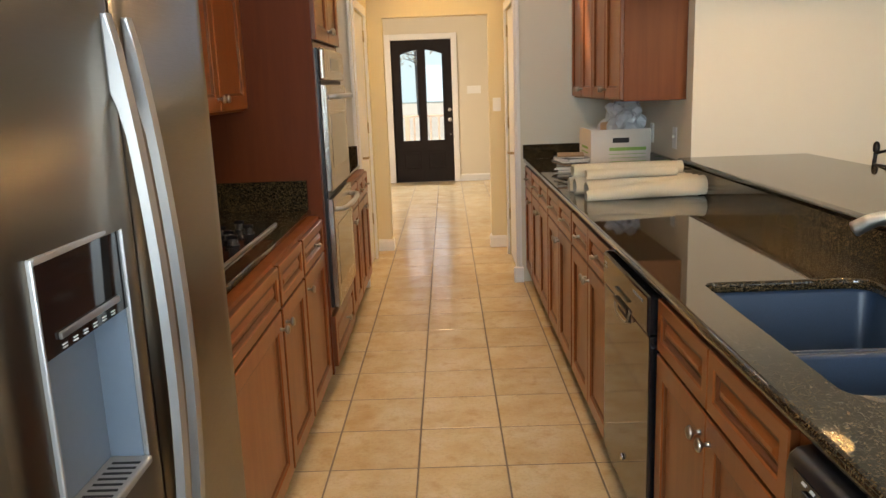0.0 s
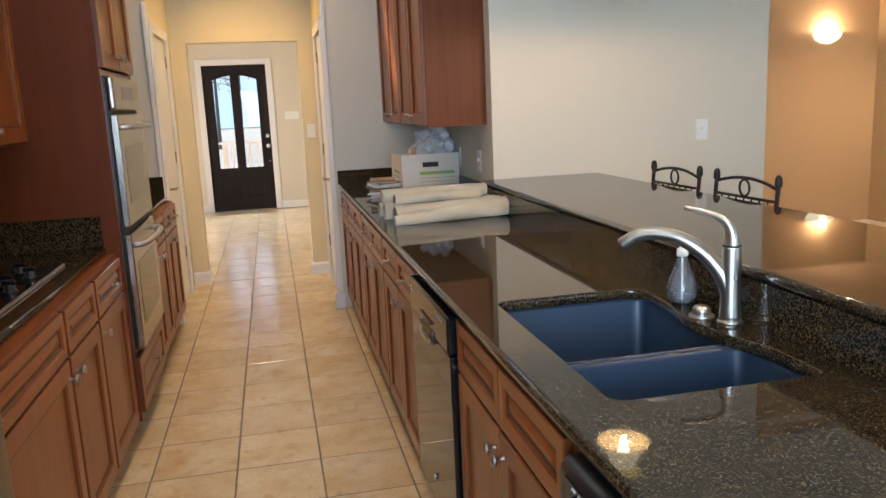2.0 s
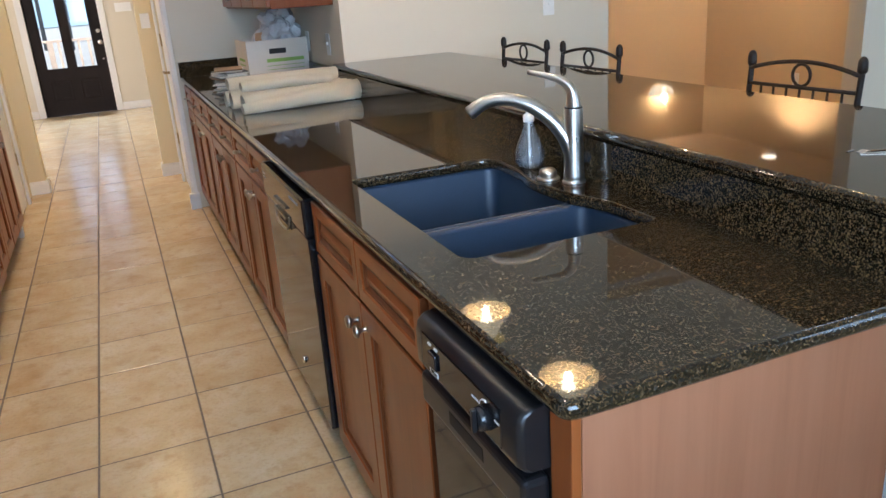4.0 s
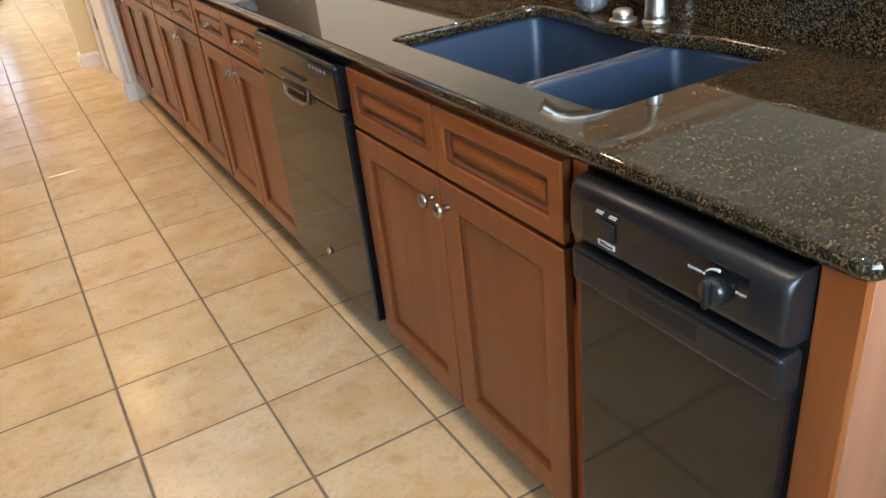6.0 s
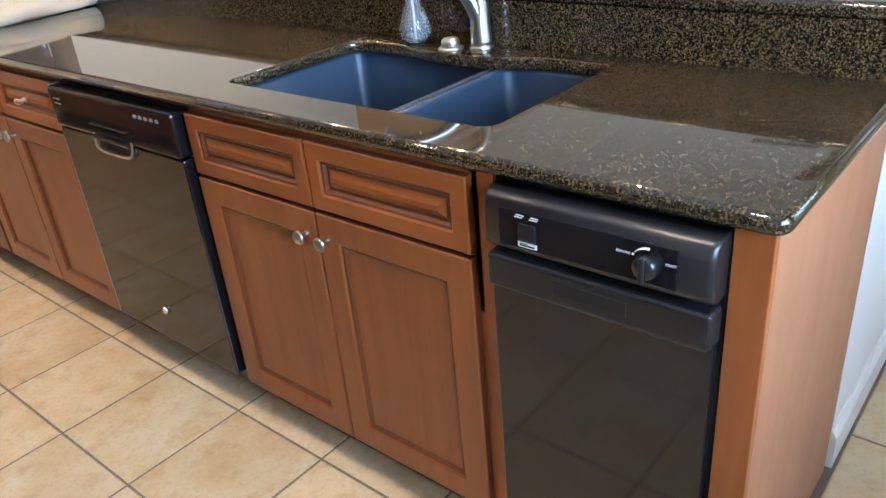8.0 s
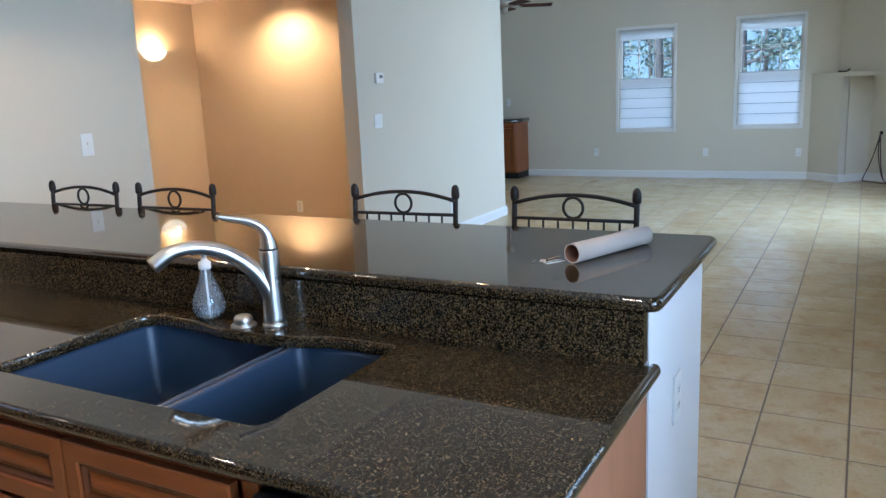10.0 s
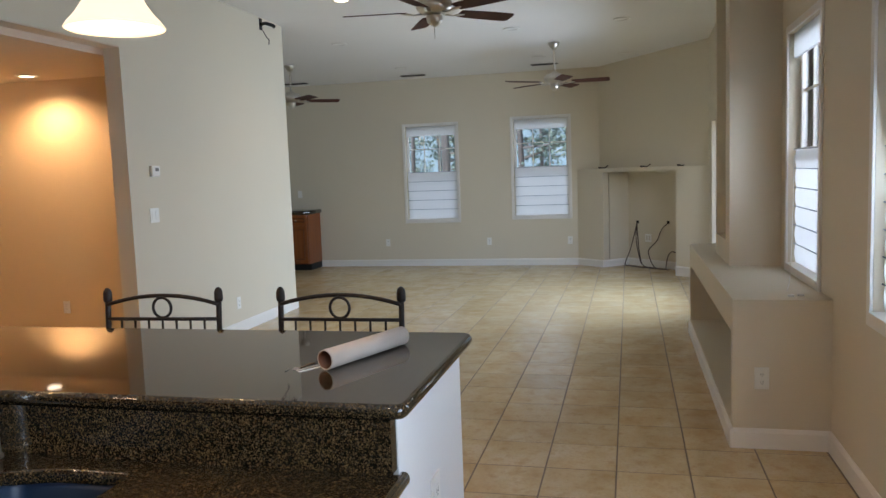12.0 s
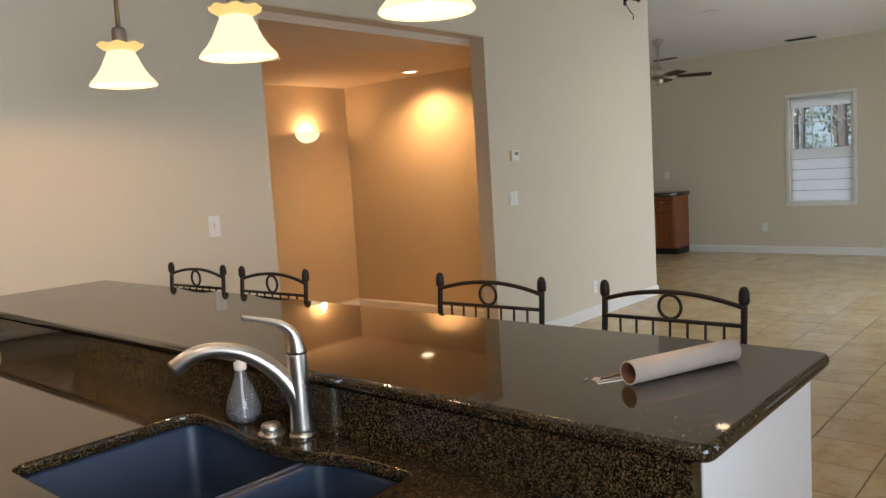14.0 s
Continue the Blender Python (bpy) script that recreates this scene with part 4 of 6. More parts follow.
for base, r in ((p, 0.0230), (p, 0.0205), (q, 0.0205), (q, 0.0230)):
    rings.append([bm.verts.new(base + r * (math.cos(2 * math.pi * k / 32) * side + math.sin(2 * math.pi * k / 32) * up)) for k in range(32)])
for a, b in ((0, 1), (1, 2), (2, 3), (3, 0)):
    for k in range(32):
        f = bm.faces.new((rings[a][k], rings[a][(k + 1) % 32], rings[b][(k + 1) % 32], rings[b][k]))
        f.smooth = (a, b) in ((1, 2), (3, 0))
        f.material_index = 1 if (a, b) == (1, 2) else 0
bmesh.ops.recalc_face_normals(bm, faces=bm.faces[:])
single("cardboard_tube", bm, "kraft_pale", "off-white cardboard mailing tube lying on the bar", "cardboard tube")
for x, y, a, l, w, m in ((1.226, 2.758, 0.3, 0.012, 0.007, "kraft_pale"), (1.250, 2.728, -0.5, 0.030, 0.0025, "paper_white"), (1.236, 2.735, -0.45, 0.032, 0.0022, "kraft_white"),
                      (1.222, 2.725, -0.55, 0.028, 0.0025, "paper_white"), (1.213, 2.775, 0.1, 0.010, 0.002, "ink_grey"), (1.262, 2.745, -0.35, 0.022, 0.002, "cardboard")):
    bm = boxes((-l, l, -w, w, 0, 0.0012))
    bmesh.ops.transform(bm, matrix=Matrix.Translation((x, y, 1.0504)) @ Matrix.Rotation(a, 4, "Z"), verts=bm.verts[:])
    single("paper_slip", bm, m, "thin paper strip lying beside the cardboard tube", "paper slip", group="paper slips")

# ---- bar stools ----


def bar_stool(name):
    th = thing(name, "black wrought-iron bar stool with a ringed arched back", "bar stool", (0, 0, 0), "bar stools")
    hw = 0.205
    for sy in (-1, 1):
        y = sy * hw
        kid("back_post", tube([(0.0, y, 0.0), (0.0, y, 0.45), (-0.012, y, 0.62), (0.0, y, 0.88), (0.016, y, 1.06), (0.018, y, 1.086)], 0.0092, 10), "iron", th)
        kid("finial", lathe([(0.0001, 1.080), (0.0120, 1.080), (0.0142, 1.084), (0.0148, 1.092), (0.0142, 1.110), (0.0115, 1.120), (0.006, 1.1265), (0.0001, 1.128)], 14, (0.018, y, 0)), "iron", th)
        kid("front_leg", tube([(-0.37, y * 0.95, 0.0), (-0.35, y * 0.95, 0.62)], 0.0105, 10), "iron", th)
        kid("side_stretcher", tube([(-0.365, y * 0.95, 0.22), (0.0, y, 0.22)], 0.008, 8), "iron", th)
    arch = [(0.012 + 0.006 * (1 - (k / 8) ** 2), hw * k / 8, 1.071 + 0.030 * (1 - (k / 8) ** 2)) for k in range(-8, 9)]
    kid("top_rail", tube(arch, 0.0068, 10), "iron", th)
    kid("lower_rail", tube([(0.010, -hw, 1.022), (0.010, hw, 1.022)], 0.0060, 10), "iron", th)
    kid("ring", tube([(0.012, 0.033 * math.cos(a), 1.060 + 0.034 * math.sin(a)) for a in [2 * math.pi * k / 24 for k in range(24)]], 0.0050, 8, close=True), "iron", th)
    for k in range(-3, 4):
        kid("spindle", tube([(0.010, k * 0.051, 1.022), (-0.008, k * 0.051, 0.72)], 0.0040, 8), "iron", th)
    kid("bottom_rail", tube([(-0.010, -hw, 0.72), (-0.010, hw, 0.72)], 0.0078, 8), "iron", th)
    kid("seat", boxes((-0.385, -0.02, -0.20, 0.20, 0.625, 0.675), bevel=0.018, segs=3), "black_satin", th, "dark padded seat")
    kid("foot_rail", tube([(-0.366, -0.195, 0.26), (-0.366, 0.195, 0.26)], 0.0085, 8), "iron", th)
    return th


stool = bar_stool("bar_stool")
stool.matrix_world = pose(1.925, 2.927, 0, 0, 0, 0.7)
for x, y, turn in ((1.904, 3.556, 2.8), (1.799, 4.593, 1.8), (1.788, 5.147, 1.8)):
    copy_thing(stool, pose(x, y, 0, 0, 0, turn))

# ---- refrigerator ----
fr = thing("refrigerator", "stainless side-by-side refrigerator with bowed handles and dispenser", "refrigerator", (-0.722, 2.618, 0))
FW, FH = 0.945, 1.78
kid("case", boxes((-0.72, -0.075, 0.004, FW - 0.004, 0.03, FH - 0.01), bevel=0.006), "steel_dark", fr)
kid("kick_grille", boxes((-0.10, -0.03, 0.02, FW - 0.02, 0.0, 0.075)), "black_satin", fr)


def bowed_door(y0, y1, z0, z1, hole=None):
    """A door whose face bulges a little; hole: y0, y1, z0, z1 of a recess."""
    bm = bmesh.new()
    cols = sorted(set([y0, y1] + [y0 + (y1 - y0) * k / 14 for k in range(15)] + (list(hole[:2]) if hole else [])))
    rows_ = sorted(set([z0, z1] + (list(hole[2:]) if hole else [])))
    w2 = FW / 2

    def fx(y):
        u = (y - w2) / w2
        edge = min(y - y0, y1 - y)
        return 0.006 - 0.014 * u * u - 0.010 * max(0, 1 - edge / 0.02) ** 2
    grid = {(i, j): bm.verts.new((fx(y), y, z)) for i, y in enumerate(cols) for j, z in enumerate(rows_)}
    back = {(i, j): bm.verts.new((-0.07, y, z)) for i, y in enumerate(cols) for j, z in enumerate(rows_)}
    for i in range(len(cols) - 1):
        for j in range(len(rows_) - 1):
            if hole and cols[i] >= hole[0] - 1e-6 and cols[i + 1] <= hole[1] + 1e-6 and rows_[j] >= hole[2] - 1e-6 and rows_[j + 1] <= hole[3] + 1e-6:
                continue
            f = bm.faces.new((grid[i, j], grid[i + 1, j], grid[i + 1, j + 1], grid[i, j + 1]))
            f.smooth = True
    n, m = len(cols) - 1, len(rows_) - 1
    for i in range(n):
        for j in (0, m):
            bm.faces.new((grid[i, j], grid[i + 1, j], back[i + 1, j], back[i, j]))
    for j in range(m):
        for i in (0, n):
            bm.faces.new((grid[i, j], grid[i, j + 1], back[i, j + 1], back[i, j]))
    bmesh.ops.remove_doubles(bm, verts=bm.verts[:], dist=1e-6)
    bmesh.ops.recalc_face_normals(bm, faces=bm.faces[:])
    return bm


SPLIT = 0.418
DH = (0.082, 0.350, 0.84, 1.245)
ld = kid("freezer_door", bowed_door(0.0, SPLIT - 0.004, 0.08, FH, DH), "steel", fr)
rd = kid("fridge_door", bowed_door(SPLIT + 0.004, FW, 0.08, FH), "steel", fr)
kid("door_gap", boxes((-0.03, -0.012, SPLIT - 0.004, SPLIT + 0.004, 0.09, FH - 0.01)), "shadow_black", fr)


def fridge_handle(y):
    """A flat bar bowed away from the door, with solid wedge ends."""
    zs = [0.42 + 1.16 * k / 24 for k in range(25)]
    bow = [0.014 + 0.046 * math.sin(math.pi * k / 24) ** 0.8 for k in range(25)]
    ring = [(0.004, 0.42)] + [(x, z) for x, z in zip(bow, zs)] + [(0.004, 1.58), (0.004, 1.46)]
    ring += [(x - 0.016, z) for x, z in reversed(list(zip(bow, zs))[3:-3])] + [(0.004, 0.54)]
    bm = bmesh.new()
    lo = [bm.verts.new((x, y - 0.014, z)) for x, z in ring]
    hi = [bm.verts.new((x, y + 0.014, z)) for x, z in ring]
    n = len(ring)
    for i in range(n):
        bm.faces.new((lo[i], lo[(i + 1) % n], hi[(i + 1) % n], hi[i]))
    caps = [bm.faces.new(list(reversed(lo))), bm.faces.new(hi)]
    rim = [e for f in caps for e in f.edges]
    bmesh.ops.bevel(bm, geom=rim, offset=0.004, segments=2, affect="EDGES", profile=0.5)
    bmesh.ops.triangulate(bm, faces=[f for f in bm.faces if len(f.verts) > 8])
    bmesh.ops.recalc_face_normals(bm, faces=bm.faces[:])
    return bm


for y in (SPLIT - 0.04, SPLIT + 0.04):
    kid("door_handle", fridge_handle(y), "satin_steel", ld if y < SPLIT else rd, "bowed satin steel handle")
# dispenser
dp = kid("dispenser_frame", boxes((-0.016, 0.004, DH[0] - 0.006, DH[0], DH[2] - 0.01, DH[3] + 0.01), (-0.016, 0.004, DH[1], DH[1] + 0.006, DH[2] - 0.01, DH[3] + 0.01),
                                  (-0.016, 0.004, DH[0], DH[1], DH[3], DH[3] + 0.010), (-0.016, 0.004, DH[0], DH[1], DH[2] - 0.010, DH[2]), bevel=0.0025), "satin_steel", fr)
kid("display_panel", boxes((-0.030, -0.001, DH[0], DH[1], 1.115, DH[3])), "black_gloss", dp, "glossy black display panel")
kid("button_strip", boxes((-0.0008, 0.004, 0.125, 0.315, 1.134, 1.144), bevel=0.001, segs=1), "steel_bright", dp)
kid("button_legends", boxes(*[(-0.0008, 0.0006, 0.132 + i * 0.031, 0.144 + i * 0.031, z, z + 0.0016) for i in range(6) for z in (1.119, 1.1235)]), "mark_white", dp)
kid("recess_back", boxes((-0.070, -0.060, DH[0], DH[1], DH[2], 1.114)), "blue_grey", dp)
for ya in (DH[0], DH[1] - 0.004):
    kid("recess_side", boxes((-0.060, -0.004, ya, ya + 0.004, DH[2], 1.114)), "blue_grey", dp)
kid("paddle", boxes((-0.060, -0.045, 0.115, 0.175, 0.89, 1.06), bevel=0.006), "blue_grey", dp)
tr = kid("drip_tray", boxes((-0.060, 0.012, DH[0] + 0.005, DH[1] - 0.005, DH[2], DH[2] + 0.014), bevel=0.004), "satin_steel", dp)
kid("tray_slots", boxes(*[(-0.045, 0.002, 0.115 + i * 0.018, 0.121 + i * 0.018, DH[2] + 0.0135, DH[2] + 0.0150) for i in range(12)]), "shadow_black", tr)

# ---- cooktop run ----
LX = -0.80
for a, b in ((3.57, 4.31), (4.31, 4.755)):
    base_cabinet("base_cabinet", a, b, LX, 1, 0.68, (), "stained cherry base cabinet with a false drawer over a door", "base cabinets of the cooktop run", knobs_at=(b - a) - 0.045 if a < 4 else 0.045, false=True)
base_cabinet("base_cabinet", 4.755, 5.278, LX, 1, 0.68, (), "narrow stained cherry base cabinet with a drawer over a door", "base cabinets of the cooktop run")
single("countertop", slab([(-1.498, 3.568), (-0.832, 3.568), (-0.832, 5.278), (-1.498, 5.278)], 0.884, 0.914, 0.012), "granite", "polished dark granite worktop with the cooktop", "countertop")
single("backsplash", boxes((-1.478, -0.84, 5.258, 5.278, 0.9145, 1.05), bevel=0.003), "granite", "dark granite side splash against the oven cabinet", "backsplash")
single("backsplash", boxes((-1.498, -1.480, 3.568, 5.256, 0.9145, 1.05), bevel=0.003), "granite", "dark granite backsplash behind the cooktop", "backsplash")
ck = thing("cooktop", "black glass cooktop with a steel edge and knobs", "cooktop", (-1.16, 4.42, 0.9142))
kid("glass_top", boxes((-0.25, 0.245, -0.38, 0.46, 0.0, 0.008), bevel=0.003), "black_gloss", ck)
kid("edge_trim", boxes((0.2455, 0.256, -0.385, 0.465, 0.0, 0.010), bevel=0.003), "steel_bright", ck)
for x, y in ((0.16, 0.10), (0.20, 0.22), (0.14, 0.32), (0.20, 0.0), (0.10, 0.20)):
    k = kid("knob", lathe([(0.024, 0.008), (0.024, 0.014), (0.018, 0.018), (0.016, 0.034), (0.0001, 0.036)], 18, (x, y, 0)), "black_plastic", ck)
    kid("knob_grip", boxes((x - 0.02, x + 0.02, y - 0.005, y + 0.005, 0.033, 0.048), bevel=0.003), "black_gloss", k)
wall_cabinet("wall_cabinet", 3.57, 5.278, -1.10, 1, 0.395, 1.37, 2.44, 4, "stained cherry wall cabinet above the cooktop run")

# oven cabinet
ov = thing("oven_cabinet", "tall cherry oven cabinet with shade painted into its side panel", "cabinet", (-0.775, 5.28, 0))
OW = 0.78
# the shade beside the fridge is put into this panel colour
kid("side_panel", boxes((-0.72, 0.0, 0.0, 0.02, 0.10, 2.55)), "cherry_shaded_panel", ov, "cherry side panel with the shade in its colour")
kid("side_panel", boxes((-0.72, 0.0, OW - 0.02, OW, 0.10, 2.55)), "cherry_shaded_panel", ov)
kid("carcass", boxes((-0.72, -0.03, 0.02, OW - 0.02, 0.10, 2.55)), "cherry_shaded_panel", ov)
kid("face_frame", boxes((-0.03, 0.0, 0.02, 0.05, 0.10, 2.55), (-0.03, 0.0, OW - 0.05, OW - 0.02, 0.10, 2.55), (-0.03, 0.0, 0.05, OW - 0.05, 0.395, 0.42), (-0.03, 0.0, 0.05, OW - 0.05, 1.645, 1.665)), "cherry_v", ov)
kid("toe_kick", boxes((-0.72, -0.07, 0.0, OW, 0.0, 0.099)), "shadow_black", ov)
d = kid("drawer_front", front(0.02, OW - 0.02, 0.135, 0.385, 0.0, 1, 0.05, 0.02, True), "cherry_y", ov)
kid("knob", knob_bm(0.02, OW / 2, 0.27, 1), "pewter", d, "pewter drawer knob")
for i in range(2):
    a = 0.012 + i * (OW / 2 - 0.010)
    d = kid("door", front(a, a + OW / 2 - 0.014, 1.675, 2.53, 0.0, 1, 0.058), "cherry_v", ov)
    kid("knob", knob_bm(0.02, a + (OW / 2 - 0.045 if i == 0 else 0.03), 1.73, 1), "pewter", d, "pewter door knob")
oven = thing("double_oven", "stainless steel built-in double wall oven", "oven", (-0.775, 5.33, 0.42))
PW = 0.68
kid("liner", boxes((-0.5, 0.012, 0.001, PW - 0.001, 0.003, 1.22)), "black_satin", oven)
pn = kid("control_panel", boxes((0.013, 0.040, 0.0, PW, 1.075, 1.222), bevel=0.012, segs=3), "steel_oven", oven)
kid("display", boxes((0.0402, 0.0412, 0.20, 0.48, 1.12, 1.18)), "black_gloss", pn)
for z0, z1 in ((0.565, 1.055), (0.0, 0.53)):
    dd = kid("oven_door", boxes((0.013, 0.042, 0.004, PW - 0.004, z0, z1), bevel=0.005), "steel_oven", oven)
    kid("door_window", boxes((0.0422, 0.0434, 0.09, PW - 0.09, z0 + 0.10, z1 - 0.14)), "black_gloss", dd, "dark glass oven window")
    zz = z1 - 0.055
    kid("handle", tube(smooth_path([(0.040, 0.06, zz), (0.078, 0.075, zz), (0.092, 0.16, zz), (0.098, PW / 2, zz), (0.092, PW - 0.16, zz), (0.078, PW - 0.075, zz), (0.040, PW - 0.06, zz)], 5), 0.0125, 12), "steel_bright", dd, "bowed steel oven handle")
for z0, z1 in ((0.532, 0.563), (1.057, 1.073)):
    kid("vent_gap", boxes((0.012, 0.020, 0.004, PW - 0.004, z0, z1)), "shadow_black", oven)

# cabinet beyond the ovens
base_cabinet("base_cabinet", 6.075, 6.70, LX, 1, 0.68, (0.5,), "stained cherry base cabinet beyond the ovens", "base cabinets of the cooktop run")
base_cabinet("base_cabinet", 6.70, 7.335, LX, 1, 0.68, (0.5,), "stained cherry base cabinet beyond the ovens", "base cabinets of the cooktop run")
single("countertop", slab([(-1.498, 6.063), (-0.828, 6.063), (-0.828, 7.338), (-1.498, 7.338)], 0.884, 0.914, 0.012), "granite", "short polished dark granite worktop beside the ovens", "countertop")
single("backsplash", boxes((-1.478, -0.84, 7.318, 7.338, 0.9145, 1.05), bevel=0.003), "granite", "dark granite splash on the end wall", "backsplash")

# wall cabinet over the long counter
wall_cabinet("wall_cabinet", 5.80, 7.335, 0.725, -1, 0.324, 1.338, 2.44, 4, "stained cherry wall cabinet with four narrow doors")

# ---- doors ----


def casing_y(name, x, s, y0, y1, z1, w=0.075, t=0.018):
    """A moulded casing round an opening in a wall along y, on its face x, towards s."""
    a, b = x, x + s * t
    x0, x1 = min(a, b), max(a, b)
    return structure(name, boxes((x0, x1, y0 - w, y0, 0, z1 + w), (x0, x1, y1, y1 + w, 0, z1 + w), (x0, x1, y0, y1, z1, z1 + w), bevel=0.004), "trim_white", "white painted door casing")


for x, s in ((-0.845, 1), (0.323, -1)):
    casing_y("door_casing", x, s, 7.535, 8.285, 2.03, 0.068)
    dr = tagged(new("door_side", mesh_of("door_side", boxes((min(x - s * 0.045, x - s * 0.01), max(x - s * 0.045, x - s * 0.01), 7.54, 8.28, 0.008, 2.025), bevel=0.002, segs=1), "trim_white")), "white painted closed interior door with brass hinges", "door", "", "structure")
    for z in (0.36, 1.13, 1.87):
        kid("hinge", tube([(x - s * 0.004, 8.278, z - 0.045), (x - s * 0.004, 8.278, z + 0.045)], 0.007, 8), "brass", dr, "brass hinge")
    lv = kid("lever_handle", tube([(x - s * 0.01, 7.60, 0.935), (x + s * 0.045, 7.60, 0.935), (x + s * 0.05, 7.62, 0.935), (x + s * 0.05, 7.70, 0.935)], 0.009, 10), "brass", dr, "bronze lever handle")
    kid("lever_rose", lathe([(0.0001, s * -0.010), (0.028, s * -0.010), (0.028, s * -0.002), (0.0001, s * 0.0)], 18, (x, 7.60, 0.935), "x"), "brass", dr)
# end-of-wall trim blocks at the passage mouth
structure("trim", boxes((-0.858, -0.833, 7.322, 7.340, 0, 2.2), bevel=0.003), "trim_white", "white corner trim at the passage")
structure("trim", boxes((0.311, 0.336, 7.322, 7.340, 0, 2.2), bevel=0.003), "trim_white", "white corner trim at the passage")
for x0, x1 in ((-0.90, -0.80), (0.275, 0.345)):
    structure("baseboard", boxes((x0, x1, 7.305, 7.345, 0, 0.115), bevel=0.006), "trim_white", "white plinth block at the passage mouth")

# front door
fd = tagged(new("door_front"), "dark brown front door with two arched glass lites", "door", "", "structure")
fd.matrix_world = Matrix.Translation((-1.0, 13.70, 0.0))
DW, DHt = 0.91, 2.13
LITES = ((0.135, 0.40, 0.64, 1.93, 1), (0.51, 0.775, 0.64, 1.93, -1))


def lite_loop(y0, y1, z0, z1, rise):
    pts = [(y0, z0), (y1, z0)]
    for k in range(9):
        u = k / 8
        x = y1 + (y0 - y1) * u
        w = (x - y0) / (y1 - y0)
        hgt = math.sin(w * math.pi / 2) if rise > 0 else math.sin((1 - w) * math.pi / 2)
        pts.append((x, z1 + 0.065 * hgt))
    return pts


def door_with_lites():
    bm = bmesh.new()
    for y in (0.0, 0.044):
        loops = [[(0.004, 0.004), (DW - 0.004, 0.004), (DW - 0.004, DHt), (0.004, DHt)]] + [lite_loop(*l) for l in LITES]
        edges = []
        for lp in loops:
            vs = [bm.verts.new((a, y, z)) for a, z in lp]
            for i in range(len(vs)):
                edges.append(bm.edges.new((vs[i], vs[(i + 1) % len(vs)])))
        bmesh.ops.triangle_fill(bm, edges=edges, use_beauty=True)
    loops = [[(0.004, 0.004), (DW - 0.004, 0.004), (DW - 0.004, DHt), (0.004, DHt)]] + [lite_loop(*l) for l in LITES]
    for lp in loops:
        a = [bm.verts.new((p, 0.0, z)) for p, z in lp]
        b = [bm.verts.new((p, 0.044, z)) for p, z in lp]
        for i in range(len(lp)):
            j = (i + 1) % len(lp)
            bm.faces.new((a[i], a[j], b[j], b[i]))
    bmesh.ops.remove_doubles(bm, verts=bm.verts[:], dist=1e-5)
    bmesh.ops.recalc_face_normals(bm, faces=bm.faces[:])
    return bm


kid("leaf", door_with_lites(), "door_dark", fd)
for l in LITES:
    lp = lite_loop(*l)
    kid("bead", tube([(a, -0.004, z) for a, z in lp], 0.009, 8, close=True), "door_dark", fd)
    bm = bmesh.new()
    bm.faces.new([bm.verts.new((a, 0.022, z)) for a, z in lp])
    pane = kid("glass_pane", bm, "window_glass", fd, "clear glass lite")
    pane.visible_shadow = False
for a, b in ((0.135, 0.40), (0.51, 0.775)):
    bm = boxes((a, b, -0.006, 0.0, 0.20, 0.47))
    kid("panel_mould", boxes((a, b, -0.008, -0.0005, 0.46, 0.475), (a, b, -0.008, -0.0005, 0.20, 0.215), (a, a + 0.015, -0.008, -0.0005, 0.215, 0.46), (b - 0.015, b, -0.008, -0.0005, 0.215, 0.46), (a + 0.04, b - 0.04, -0.007, -0.0005, 0.245, 0.43), bevel=0.003), "door_dark", fd)
    bm.free()
kid("door_knob", lathe([(0.0001, 0), (0.03, 0), (0.03, -0.006), (0.012, -0.01), (0.012, -0.035), (0.026, -0.045), (0.03, -0.06), (0.022, -0.072), (0.0001, -0.074)], 18, (0.865, 0, 0.945), "y"), "nickel", fd, "nickel door knob")
kid("deadbolt", lathe([(0.0001, 0), (0.028, 0), (0.026, -0.012), (0.0001, -0.014)], 18, (0.865, 0, 1.095), "y"), "nickel", fd, "nickel deadbolt")
kid("latch_guard", lathe([(0.0001, 0), (0.012, 0), (0.0001, -0.006)], 12, (0.868, 0, 0.72), "y"), "nickel", fd)
structure("door_stop", boxes((-1.0, -0.09, 13.746, 13.80, 2.10, 2.139), (-1.0, -0.975, 13.746, 13.80, 0.0, 2.10), (-0.115, -0.09, 13.746, 13.80, 0.0, 2.10)), "door_dark", "dark door stop round the front door")
structure("door_casing", boxes((-1.085, -1.0, 13.662, 13.68, 0, 2.225), (-0.09, -0.005, 13.662, 13.68, 0, 2.225), (-1.0, -0.09, 13.662, 13.68, 2.14, 2.225), bevel=0.004), "trim_white", "white painted casing of the front door")

